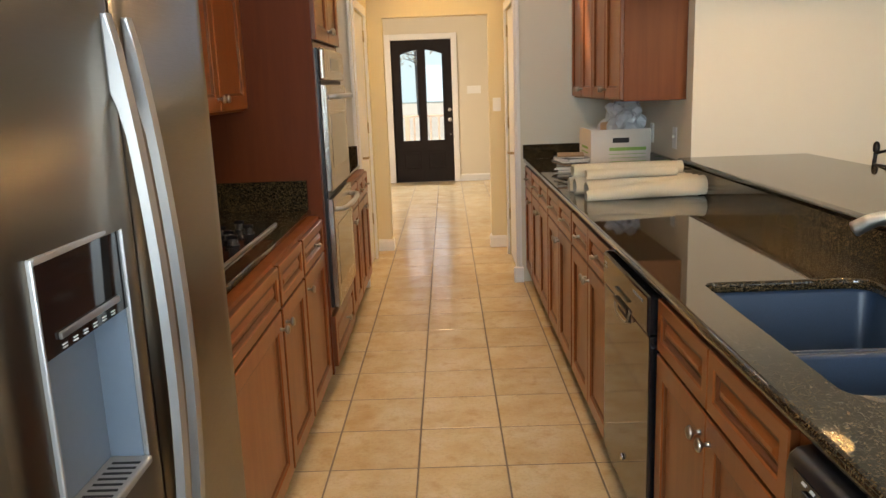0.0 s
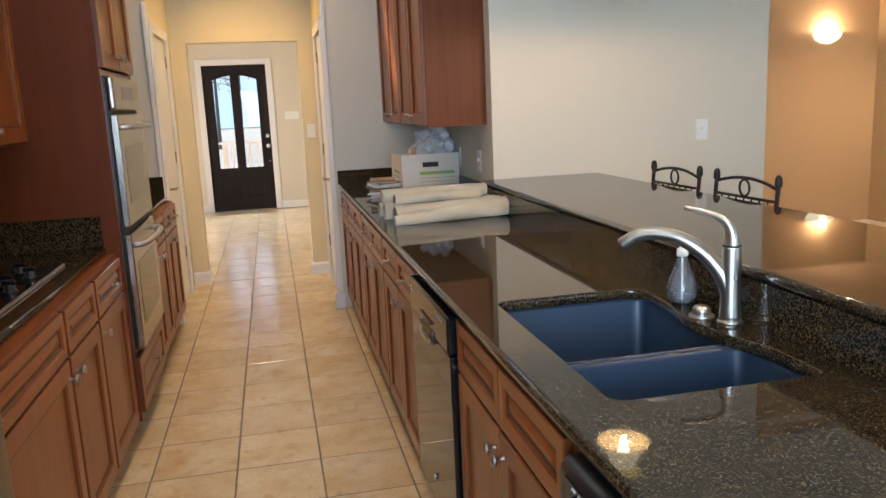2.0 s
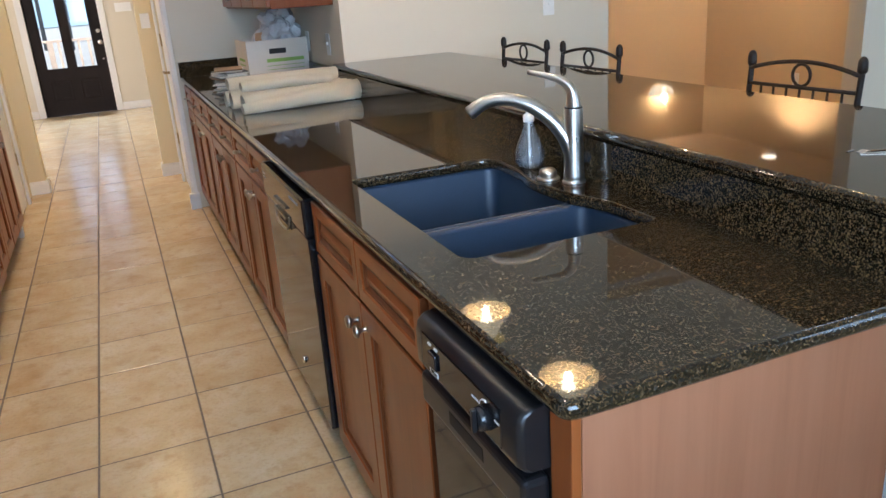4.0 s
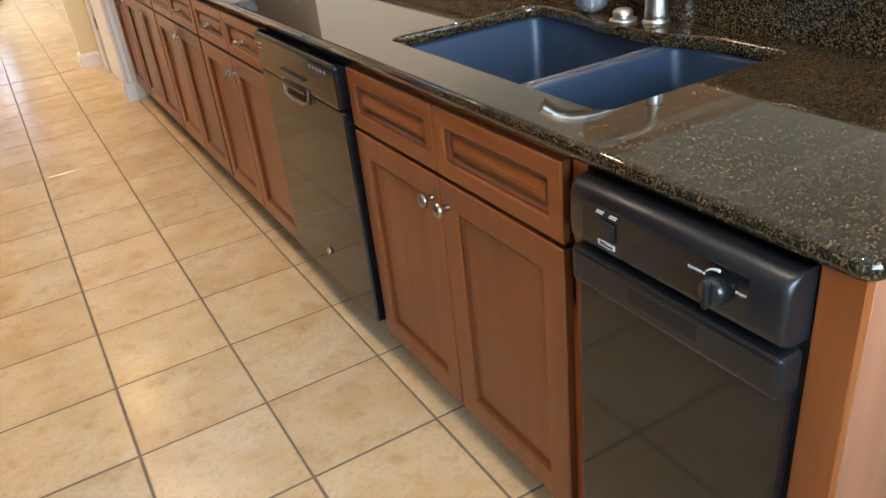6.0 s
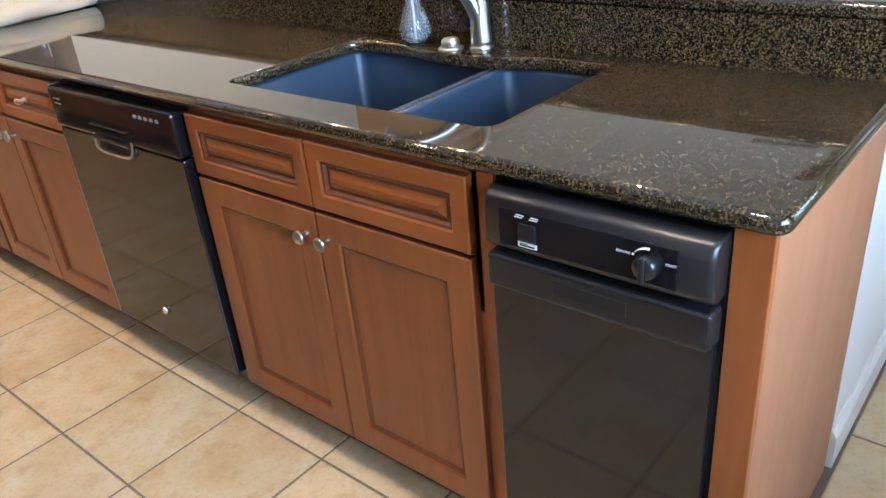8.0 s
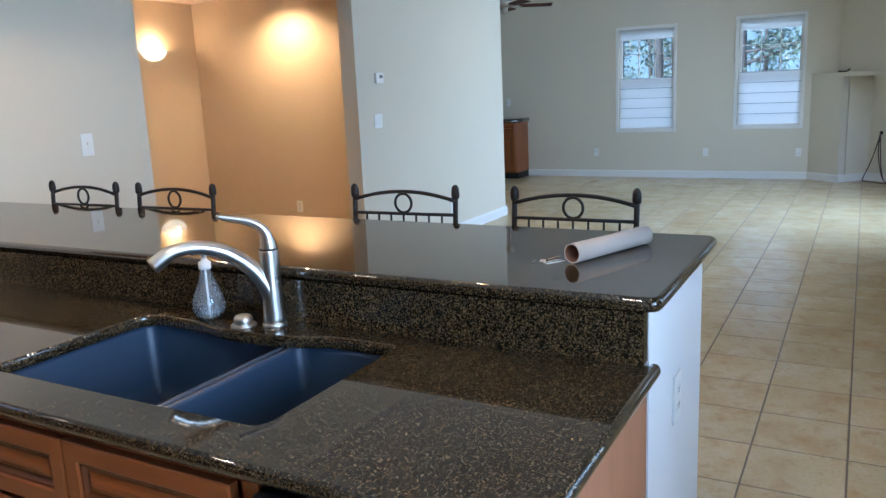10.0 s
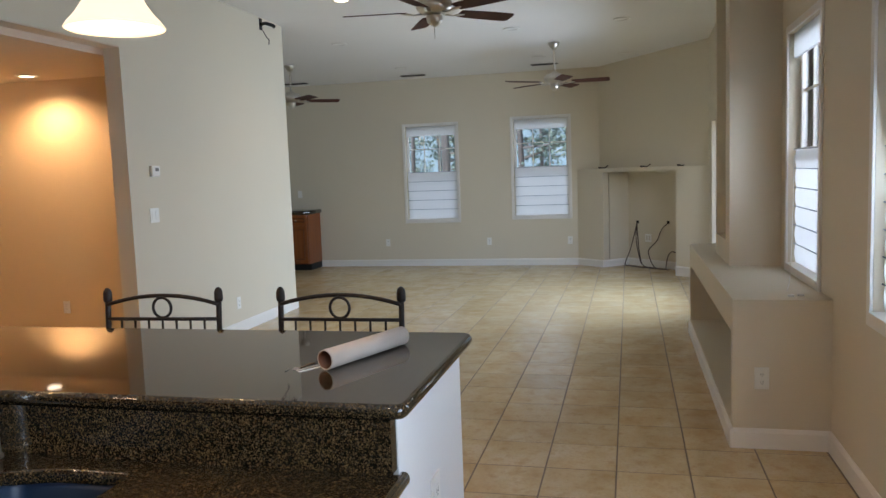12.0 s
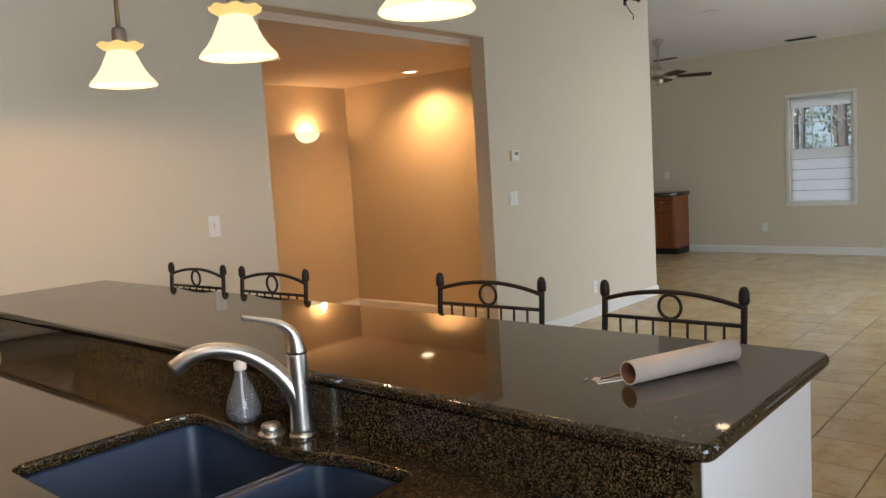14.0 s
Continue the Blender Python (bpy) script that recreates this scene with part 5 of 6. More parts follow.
# ---- plates ----


def plate(x, y, z, axis, s, kind="switch", w=0.072, h=0.116, name="light_switch", label="white plastic rocker switch plate on the wall"):
    """axis: the wall's normal; s: which way it faces."""
    th = thing(name, label, "wall plate", (x, y, z), "wall plates")

    def slabs(*bs):
        out = []
        for a0, a1, z0, z1, d0, d1 in bs:
            lo, hi = sorted((s * d0, s * d1))
            out.append((lo, hi, a0, a1, z0, z1) if axis == "x" else (a0, a1, lo, hi, z0, z1))
        return out
    kid("cover", boxes(*slabs((-w / 2, w / 2, -h / 2, h / 2, 0.0005, 0.006)), bevel=0.002), "white_plastic", th)
    n = max(1, round(w / 0.072))
    for i in range(n):
        c = (i - (n - 1) / 2) * 0.046
        if kind == "switch":
            kid("rocker", boxes(*slabs((c - 0.016, c + 0.016, -0.033, 0.033, 0.0061, 0.009)), bevel=0.001, segs=1), "white_plastic", th)
        elif kind == "outlet":
            for zz in (-0.02, 0.02):
                r = kid("socket", boxes(*slabs((c - 0.016, c + 0.016, zz - 0.0145, zz + 0.0145, 0.0061, 0.0078)), bevel=0.0012, segs=1), "white_plastic", th)
                kid("slots", boxes(*slabs((c - 0.007, c - 0.005, zz - 0.003, zz + 0.007, 0.0079, 0.0083), (c + 0.005, c + 0.007, zz - 0.003, zz + 0.007, 0.0079, 0.0083), (c - 0.002, c + 0.002, zz - 0.010, zz - 0.006, 0.0079, 0.0083))), "shadow_black", r)
        else:
            kid("toggle", boxes(*slabs((c - 0.005, c + 0.005, -0.002, 0.014, 0.0061, 0.016)), bevel=0.001, segs=1), "white_plastic", th)
    return th


OUT = dict(kind="outlet", name="wall_outlet", label="white plastic duplex outlet on the wall")
plate(2.27, 5.70, 1.252, "y", -1, "toggle")
plate(5.075, 5.70, 1.217, "y", -1, "switch", w=0.118)
plate(6.33, 5.70, 0.29, "y", -1, **OUT)
for y_ in (5.777, 4.133, 2.892):
    plate(EAST, y_, 0.376, "x", -1, **OUT)
plate(EAST, 7.25, 1.19, "x", -1, "toggle")
plate(3.77, 1.37, 0.37, "x", -1, **OUT)
plate(1.05, 6.45, 1.13, "x", -1, **OUT)
plate(1.05, 5.98, 1.13, "x", -1, "toggle")
plate(0.24, 13.68, 1.38, "y", -1, "switch", w=0.21)
plate(0.255, 8.63, 1.275, "y", -1, "toggle")
plate(1.28, 2.46, 0.74, "y", -1, **OUT)
tm = thing("thermostat", "small white wall thermostat with a dark display", "thermostat", (5.105, 5.70, 1.567))
kid("housing", boxes((-0.055, 0.055, -0.026, -0.0005, -0.043, 0.043), bevel=0.006), "white_plastic", tm)
kid("display", boxes((-0.01, 0.035, -0.0272, -0.0258, 0.0, 0.026)), "ink_grey", tm)
mt = thing("speaker_bracket", "black wall bracket with a dangling wire, no speaker", "wall bracket", (7.14, 5.70, 3.06))
kid("base_plate", boxes((-0.03, 0.03, -0.008, -0.0005, -0.06, 0.06), bevel=0.003), "black_plastic", mt)
kid("arm", tube([(0, -0.008, 0.0), (0.02, -0.05, 0.01), (0.06, -0.11, -0.01), (0.07, -0.13, -0.03)], 0.018, 10), "black_plastic", mt)
kid("wire", tube(smooth_path([(0.01, -0.02, -0.06), (0.03, -0.05, -0.13), (0.06, -0.06, -0.15), (0.05, -0.06, -0.2)], 5), 0.005, 6), "bronze_cable", mt)

# ---- lamps ----


def pendant(name):
    th = thing(name, "lit cream glass bell pendant on a nickel rod", "pendant lamp", (0, 0, 0), "pendants over the bar")
    bm = lathe([(0.113, 0.0), (0.115, 0.003), (0.108, 0.014), (0.090, 0.034), (0.073, 0.060), (0.060, 0.088), (0.050, 0.110), (0.047, 0.118),
                (0.044, 0.116), (0.054, 0.088), (0.067, 0.060), (0.084, 0.034), (0.102, 0.014), (0.110, 0.003), (0.113, 0.0)], 36)
    for f in [f for f in bm.faces if len(f.verts) > 4]:
        bm.faces.remove(f)
    kid("shade", bm, "lamp_glass", th, "glowing cream alabaster glass")
    bm = lathe([(0.046, 0.1185), (0.062, 0.128), (0.077, 0.140), (0.079, 0.144), (0.060, 0.137), (0.040, 0.130), (0.0001, 0.128)], 36)
    for v in bm.verts:
        a = math.atan2(v.co.y, v.co.x)
        r = math.hypot(v.co.x, v.co.y)
        if r > 0.07:
            v.co.z += 0.004 * math.sin(8 * a)
    kid("collar", bm, "lamp_glass_rim", th, "ruffled amber glass collar")
    kid("bulb", lathe([(0.0001, 0.022), (0.018, 0.030), (0.027, 0.050), (0.022, 0.075), (0.012, 0.095), (0.0001, 0.098)], 16), "bulb_glass", th, "glowing bulb")
    kid("socket", lathe([(0.0001, 0.130), (0.024, 0.130), (0.026, 0.136), (0.026, 0.190), (0.020, 0.202), (0.0001, 0.204)], 20), "pewter", th)
    kid("rod", tube([(0, 0, 0.20), (0, 0, 1.255)], 0.008, 10), "pewter", th)
    kid("canopy", lathe([(0.0001, 1.278), (0.062, 1.278), (0.060, 1.262), (0.02, 1.245), (0.0001, 1.245)], 24), "pewter", th)
    return th


pd = pendant("pendant_lamp")
pd.matrix_world = Matrix.Translation((1.30, 4.665, 1.850))
for y in (3.96, 3.21):
    copy_thing(pd, Matrix.Translation((1.30, y, 1.850)))
for y in (4.665, 3.96, 3.21):
    point_lamp("pendant_bulb", (1.30, y, 1.857), 6.2, (1.0, 0.66, 0.34), 0.012)

sc = thing("wall_sconce", "lit half-bowl glass wall sconce", "wall lamp", (5.19, 8.40, 1.86))
bm = bmesh.new()
rows_ = []
for i in range(9):
    t = i / 8 * math.pi / 2
    rows_.append([bm.verts.new((0.15 * math.sin(t) * math.cos(a), -0.005 - 0.10 * math.sin(t) * math.sin(a), -0.10 * math.cos(t) + 0.10)) for a in [math.pi * k / 16 for k in range(17)]])
for a, b in zip(rows_, rows_[1:]):
    for k in range(16):
        f = bm.faces.new((a[k], a[k + 1], b[k + 1], b[k]))
        f.smooth = True
bmesh.ops.remove_doubles(bm, verts=bm.verts[:], dist=1e-5)
bmesh.ops.solidify(bm, geom=bm.faces[:], thickness=0.004)
kid("bowl", bm, "lamp_glass", sc, "glowing cream glass bowl")
kid("back_plate", boxes((-0.06, 0.06, -0.006, -0.0005, 0.02, 0.12), bevel=0.002), "pewter", sc)
point_lamp("sconce_bulb", (5.19, 8.33, 1.97), 4.5, (1.0, 0.66, 0.34), 0.03)


def downlight(name, x, y, z, lit, label, tilt=0.0):
    th = thing(name, label, "ceiling light", (x, y, z), "recessed ceiling lights")
    kid("trim_ring", lathe([(0.062, 0.0), (0.062, -0.006), (0.072, -0.010), (0.092, -0.006), (0.095, 0.0)], 28), "trim_white", th)
    kid("reflector", lathe([(0.062, -0.004), (0.052, -0.002), (0.0001, -0.0015)], 24), "lamp_disc" if lit else "white_plastic", th)
    return th


LIT, UNLIT = "lit round recessed ceiling downlight", "unlit round recessed ceiling downlight"
downlight("recessed_light", 5.44, 7.10, 2.44, True, LIT)
spot_lamp("hall_spot", (5.44, 7.10, 2.42), 66, (1.0, 0.66, 0.34), 150, 0.7)
downlight("recessed_light", 3.75, 7.05, 2.44, False, UNLIT)
downlight("recessed_light", -0.25, 8.05, 2.74, True, LIT)
spot_lamp("passage_spot", (-0.25, 8.05, 2.72), 28, (1.0, 0.62, 0.22), 140, 0.8)
# the three at x -0.25 are added, unseen downlights that brighten the kitchen
for x, y in ((-0.25, 2.9), (-0.25, 5.0), (-0.25, 6.8), (6.73, 4.65)):
    downlight("recessed_light", x, y, 3.13, True, LIT)
    spot_lamp("kitchen_spot", (x, y, 3.11), 37 if x < 1 else 12, WARM, 130, 0.8)


def family_z(x):
    return 3.13 - 0.0528 * (x - 7.5)


for x, y in ((8.66, 5.42), (8.57, 3.30), (8.52, 2.076), (10.45, 5.17), (10.33, 3.19), (10.47, 2.06), (10.5, 7.2)):
    downlight("recessed_light", x, y, family_z(x) - 0.003, False, UNLIT)
for x, y in ((11.06, 5.165), (10.86, 3.17), (11.1, 7.1)):
    v = thing("ceiling_vent", "dark slotted air vent in the ceiling", "ceiling vent", (x, y, family_z(x) - 0.004), "ceiling vents")
    kid("frame", boxes((-0.06, 0.06, -0.19, 0.19, -0.006, 0.0)), "ink_grey", v)
    for k in range(4):
        kid("slat", boxes((-0.045 + k * 0.026, -0.035 + k * 0.026, -0.175, 0.175, -0.012, -0.0065)), "shadow_black", v)


def ceiling_fan(name, drop, turn):
    """Hub at the origin; five blades."""
    th = thing(name, "brushed nickel ceiling fan with five dark wood blades", "ceiling fan", (0, 0, 0), "ceiling fans")
    kid("canopy", lathe([(0.0001, drop), (0.072, drop), (0.070, drop - 0.02), (0.045, drop - 0.06), (0.022, drop - 0.085), (0.0001, drop - 0.085)], 24), "nickel", th)
    kid("rod", tube([(0, 0, 0.10), (0, 0, drop - 0.07)], 0.014, 12), "nickel", th)
    kid("motor", lathe([(0.0001, 0.125), (0.03, 0.12), (0.055, 0.10), (0.10, 0.085), (0.128, 0.06), (0.135, 0.03), (0.128, 0.0), (0.10, -0.022), (0.06, -0.03), (0.0001, -0.03)], 32), "nickel", th)
    sw = kid("switch_cup", lathe([(0.058, -0.03), (0.062, -0.045), (0.058, -0.085), (0.03, -0.105), (0.012, -0.118), (0.0001, -0.120)], 24), "nickel", th)
    kid("pull_chain", tube([(0.03, 0.01, -0.10), (0.03, 0.01, -0.20)], 0.003, 6), "nickel", sw)
    for i in range(5):
        a = 2 * math.pi * i / 5 + turn
        rot = Matrix.Rotation(a, 4, "Z")
        bm = bmesh.new()
        tilt = -0.10
        out = []
        for u, hw in ((0.21, 0.050), (0.30, 0.060), (0.45, 0.066), (0.60, 0.068), (0.655, 0.066), (0.672, 0.050)):
            out.append((u, hw))
        top = [(u, hw) for u, hw in out] + [(u, -hw) for u, hw in reversed(out)]
        lo = [bm.verts.new((u, v, -0.012 + v * tilt * 2)) for u, v in top]
        hi = [bm.verts.new((u, v, -0.005 + v * tilt * 2)) for u, v in top]
        bm.faces.new(lo[::-1]); bm.faces.new(hi)
        for k in range(len(top)):
            j = (k + 1) % len(top)
            bm.faces.new((lo[k], lo[j], hi[j], hi[k]))
        bmesh.ops.transform(bm, matrix=rot, verts=bm.verts[:])
        bl = kid("blade", bm, "blade_wood", th, "dark reddish wood blade")
        bm = tube([(0.09, 0.0, -0.022), (0.15, 0.0, -0.030), (0.20, 0.0, -0.020), (0.25, 0.0, -0.015)], [0.022, 0.014, 0.026, 0.012], 10, flat=0.35)
        bmesh.ops.transform(bm, matrix=rot, verts=bm.verts[:])
        kid("blade_iron", bm, "nickel", bl, "cast nickel blade bracket")
    return th


f1 = ceiling_fan("ceiling_fan", 0.475, 0.436)
f1.matrix_world = Matrix.Translation((5.25, 3.385, 2.654))
for x, y, turn in ((9.50, 2.905, 29), (9.70, 6.555, 61)):
    copy_thing(f1, pose(x, y, family_z(x) - 0.477, 0, 0, turn))

# ---- windows ----


def window(name, axis, face, s, a0, a1, z0, z1, deep, shade_top, valance, label, lines=4, grid=3):
    """A sash window in the opening a0..a1 by z0..z1 of a wall whose room face is at face, facing s along axis; deep: the glass behind the face."""
    th = thing(name, label, "window", kind="structure")

    def bx(*bs):
        out = []
        for b0, b1, lo, hi, d0, d1 in bs:
            p, q = sorted((face + s * d0, face + s * d1))
            out.append((p, q, b0, b1, lo, hi) if axis == "x" else (b0, b1, p, q, lo, hi))
        return out

    def at(b, z, d):
        return (face + s * d, b, z) if axis == "x" else (b, face + s * d, z)
    c = 0.045
    kid("casing", boxes(*bx((a0 - c, a0, z0 - c, z1 + c, 0.0005, 0.014), (a1, a1 + c, z0 - c, z1 + c, 0.0005, 0.014), (a0, a1, z1, z1 + c, 0.0005, 0.014), (a0, a1, z0 - c, z0, 0.0005, 0.014)), bevel=0.003), "trim_white", th)
    kid("sill", boxes(*bx((a0 + 0.001, a1 - 0.001, z0, z0 + 0.018, -deep, 0.02)), bevel=0.003), "trim_white", th)
    f = 0.035
    mid = (z0 + z1) / 2
    kid("sash_frame", boxes(*bx((a0, a0 + f, z0 + 0.018, z1, -deep - 0.02, -deep + 0.02), (a1 - f, a1, z0 + 0.018, z1, -deep - 0.02, -deep + 0.02),
                                (a0 + f, a1 - f, z1 - f, z1, -deep - 0.02, -deep + 0.02), (a0 + f, a1 - f, z0 + 0.018, z0 + 0.018 + f, -deep - 0.02, -deep + 0.02),
                                (a0 + f, a1 - f, mid - 0.02, mid + 0.02, -deep - 0.018, -deep + 0.018)), bevel=0.003), "trim_white", th)
    for i in range(1, grid):
        b = a0 + f + (a1 - a0 - 2 * f) * i / grid
        kid("muntin", boxes(*bx((b - 0.007, b + 0.007, mid + 0.02, z1 - f, -deep - 0.008, -deep + 0.008))), "trim_white", th)
    zz = (mid + z1) / 2 + 0.01
    kid("muntin", boxes(*bx((a0 + f, a1 - f, zz - 0.007, zz + 0.007, -deep - 0.006, -deep + 0.006))), "trim_white", th)
    pane = kid("glass_pane", boxes(*bx((a0 + f, a1 - f, z0 + 0.05, z1 - f, -deep - 0.002, -deep + 0.002))), "window_glass", th)
    pane.visible_shadow = False
    # shade drawn up from the sill, in soft folds
    n = 6 * (lines + 1)
    bm = bmesh.new()
    prev = None
    for k in range(n + 1):
        z = z0 + 0.022 + (shade_top - z0 - 0.022) * k / n
        d = -deep + 0.042 + 0.008 * abs(math.sin(math.pi * k / 6))
        row = [bm.verts.new(at(b, z, d)) for b in (a0 + 0.012, a1 - 0.012)]
        if prev:
            fc_ = bm.faces.new((prev[0], prev[1], row[1], row[0]))
            fc_.smooth = True
        prev = row
    sh = kid("roman_shade", bm, "shade_cloth", th, "white cloth bottom-up roman shade")
    for k in range(1, lines + 2):
        z = z0 + 0.022 + (shade_top - z0 - 0.022) * k / (lines + 1)
        kid("batten", tube([at(a0 + 0.012, z, -deep + 0.054), at(a1 - 0.012, z, -deep + 0.054)], 0.0035, 6), "blue_grey", sh)
    bm = boxes(*bx((a0 + 0.012, a1 - 0.012, z1 - valance, z1 - 0.004, -deep + 0.045, -deep + 0.062)))
    kid("valance", bm, "shade_cloth", th, "white cloth valance")
    return th


for i, (a, b, lo, hi) in enumerate(EAST_WINDOWS):
    window(f"window_{i + 1}", "x", EAST, -1, a, b, lo, hi, 0.085, 1.475 if i == 0 else 1.495, 0.15, "white sash window with its shade half drawn")
W3 = window("window_3", "y", 1.04, 1, *SOUTH_WINDOWS[2], 0.085, 1.54, 0.15, "white sash window above the built-in ledge", 5)
window("window_4", "y", 1.04, 1, *SOUTH_WINDOWS[1], 0.085, 1.52, 0.15, "white sash window beside the built-in ledge", 5)

# ---- built-in ledge and pillar ----
lg = thing("ledge_built_in", "beige painted built-in ledge with an open low niche", "ledge", kind="structure")
for nm, b6 in (("top_slab", (3.77, 6.65, 1.04, 1.51, 0.735, 0.776)), ("apron", (3.84, 6.58, 1.475, 1.51, 0.60, 0.735)), ("end_panel", (3.77, 3.84, 1.04, 1.51, 0.0, 0.735)),
               ("end_panel", (6.58, 6.65, 1.04, 1.51, 0.0, 0.735)), ("plinth", (3.84, 6.58, 1.04, 1.51, 0.0, 0.115)), ("back_panel", (3.84, 6.58, 1.04, 1.10, 0.115, 0.735))):
    kid(nm, boxes(b6), W, lg)
structure("pillar", boxes((5.124, 5.33, 1.04, 1.365, 0.776, 3.13), (5.90, 5.94, 1.04, 1.365, 0.776, 3.13), (5.33, 5.90, 1.04, 1.20, 0.93, 3.13), (5.33, 5.90, 1.04, 1.365, 0.776, 0.93)), W, "beige painted pillar with a tall slot, standing on the ledge")
structure("baseboard", baseboard_bm(3.755, 1.51, 6.65, 1.51), "trim_white", "white painted baseboard")
structure("baseboard", baseboard_bm(3.77, 1.04, 3.77, 1.526), "trim_white", "white painted baseboard")
for x, y in ((3.86, 1.20), (3.88, 1.15)):
    single("shade_clip", boxes((x, x + 0.022, y, y + 0.03, 0.7762, 0.786), bevel=0.002), "white_plastic", "small white plastic clip lying on the ledge", "plastic clip", group="plastic clips")
kid("cord", tube(smooth_path([(4.42, 1.10, 1.5), (4.40, 1.11, 1.1), (4.30, 1.14, 0.82), (4.05, 1.20, 0.779)], 6), 0.0022, 6), "white_plastic", W3, "thin white shade cord")

# ---- corner niche with mantel ----
P1, P2, P3, P4 = (EAST, 2.77), (11.07, 2.386), (10.157, 1.425), (9.82, 1.04)
structure("wall_niche_left", prism([P1, P2, (11.18, 2.31), (EAST - 0.002, 2.52)], 0.0, 1.385), W, "beige panel beside the corner niche")
structure("wall_niche_right", prism([P3, P4, (10.05, 1.042), (10.257, 1.315)], 0.0, 1.385), W, "beige post beside the corner niche")
structure("mantel", prism([P1, (11.06, 2.39), (10.147, 1.43), P4, (EAST - 0.002, 1.042)], 1.385, 1.435), W, "pale painted mantel slab over the corner niche")
structure("baseboard", baseboard_bm(P2[0], P2[1], P1[0], P1[1]), "trim_white", "white painted baseboard")
structure("baseboard", baseboard_bm(P4[0], P4[1], P3[0], P3[1], 0.13), "trim_white", "white painted baseboard")
# the niche runs back square to its slanting front
NQ = Vector((11.378, 2.030, 0.0))
ALONG, OUTWARD = Vector((-0.692, -0.722, 0.0)), Vector((-0.722, 0.692, 0.0))


def in_niche(u, out, z):
    return tuple(NQ + ALONG * u + OUTWARD * out + Vector((0, 0, z)))


structure("wall_niche_side", prism([in_niche(0, 0, 0)[:2], (11.19, 2.30), (11.29, 2.38), (EAST - 0.003, 2.14)], 0.0, 1.384), W, "beige side wall inside the corner niche")
structure("wall_niche_back", prism([in_niche(-0.06, 0, 0)[:2], in_niche(-0.06, -0.08, 0)[:2], in_niche(1.30, -0.08, 0)[:2], in_niche(1.30, 0, 0)[:2]], 0.0, 1.384), W, "beige back wall of the corner niche")
structure("baseboard", baseboard_bm(*in_niche(1.28, 0, 0)[:2], *in_niche(0, 0, 0)[:2]), "trim_white", "white painted baseboard")
structure("baseboard", baseboard_bm(*in_niche(0, 0, 0)[:2], P2[0], P2[1]), "trim_white", "white painted baseboard")
for u, z in ((0.181, 0.64), (0.752, 0.655)):
    single("cable_grommet", boxes((-0.022, 0.022, -0.004, 0.004, -0.022, 0.022), bevel=0.003), "shadow_black", "dark cable opening in the niche wall", "cable outlet", group="cable outlets").matrix_world = pose(*in_niche(u, 0.005, z), 0, 0, 46.2)
for pts in ([(0.181, 0.02, 0.63), (0.17, 0.05, 0.50), (0.10, 0.07, 0.25), (0.02, 0.10, 0.03), (0.12, 0.16, 0.012), (0.5, 0.20, 0.012)],
            [(0.181, 0.02, 0.63), (0.20, 0.06, 0.42), (0.26, 0.08, 0.20), (0.36, 0.10, 0.03), (0.60, 0.14, 0.012)],
            [(0.186, 0.025, 0.63), (0.225, 0.05, 0.42), (0.30, 0.09, 0.16), (0.42, 0.14, 0.02), (0.70, 0.18, 0.012)],
            [(0.752, 0.02, 0.64), (0.66, 0.04, 0.55), (0.60, 0.06, 0.40), (0.47, 0.08, 0.27), (0.47, 0.09, 0.18), (0.60, 0.12, 0.02), (0.85, 0.16, 0.012)],
            [(0.93, 0.04, 0.24), (0.85, 0.05, 0.25), (0.80, 0.07, 0.18), (0.79, 0.10, 0.02), (0.90, 0.18, 0.012)]):
    single("loose_cable", tube(smooth_path([in_niche(*p_) for p_ in pts], 7), 0.0065, 8), "bronze_cable", "dark loose cable hanging in the corner niche", "cable", group="loose cables")
for x, y in ((11.12, 2.42), (10.66, 1.84), (10.22, 1.38)):
    single("loose_cable", tube(smooth_path([(x, y, 1.440), (x - 0.04, y + 0.02, 1.455), (x - 0.02, y - 0.06, 1.446), (x - 0.06, y - 0.11, 1.478)], 5), 0.008, 6), "bronze_cable", "short dark cable end lying on the mantel", "cable", group="loose cables")
np_ = thing("wall_outlet", "white double outlet plate inside the corner niche", "wall plate")
kid("cover", boxes((-0.058, 0.058, 0.0005, 0.006, -0.058, 0.058), bevel=0.002), "white_plastic", np_)
for c in (-0.024, 0.024):
    kid("socket", boxes((c - 0.016, c + 0.016, 0.0061, 0.008, -0.034, 0.034), bevel=0.001, segs=1), "kraft_white", np_)
np_.matrix_world = pose(*in_niche(0.383, 0, 0.417), 0, 0, 46.2)

# low cabinet against the far wall
base_cabinet("base_cabinet", 6.92, 7.67, 10.88, -1, 0.50, (0.5,), "reddish cherry low cabinet with a dark top", "low cabinets of the family room")
base_cabinet("base_cabinet", 7.67, 8.42, 10.88, -1, 0.50, (0.5,), "reddish cherry low cabinet with a dark top", "low cabinets of the family room")
single("countertop", slab([(10.85, 6.89), (EAST - 0.004, 6.89), (EAST - 0.004, 8.45), (10.85, 8.45)], 0.884, 0.945, 0.012), "granite", "dark granite top of the family room cabinets", "countertop")
plate(5.77, 7.17, 0.34, "x", -1, **OUT)

# ---- outside ----
structure("ground", boxes((-400, 400, -400, 400, -0.45, -0.30)), "leaf_dry", "dry winter grass reaching to the woods")
structure("porch_deck", boxes((-4, 3.5, 13.84, 17.4, -0.20, -0.04)), "concrete", "pale porch floor outside the front door")
rl = thing("porch_railing", "pale wooden porch railing with square balusters", "railing", (0, 17.25, -0.04))
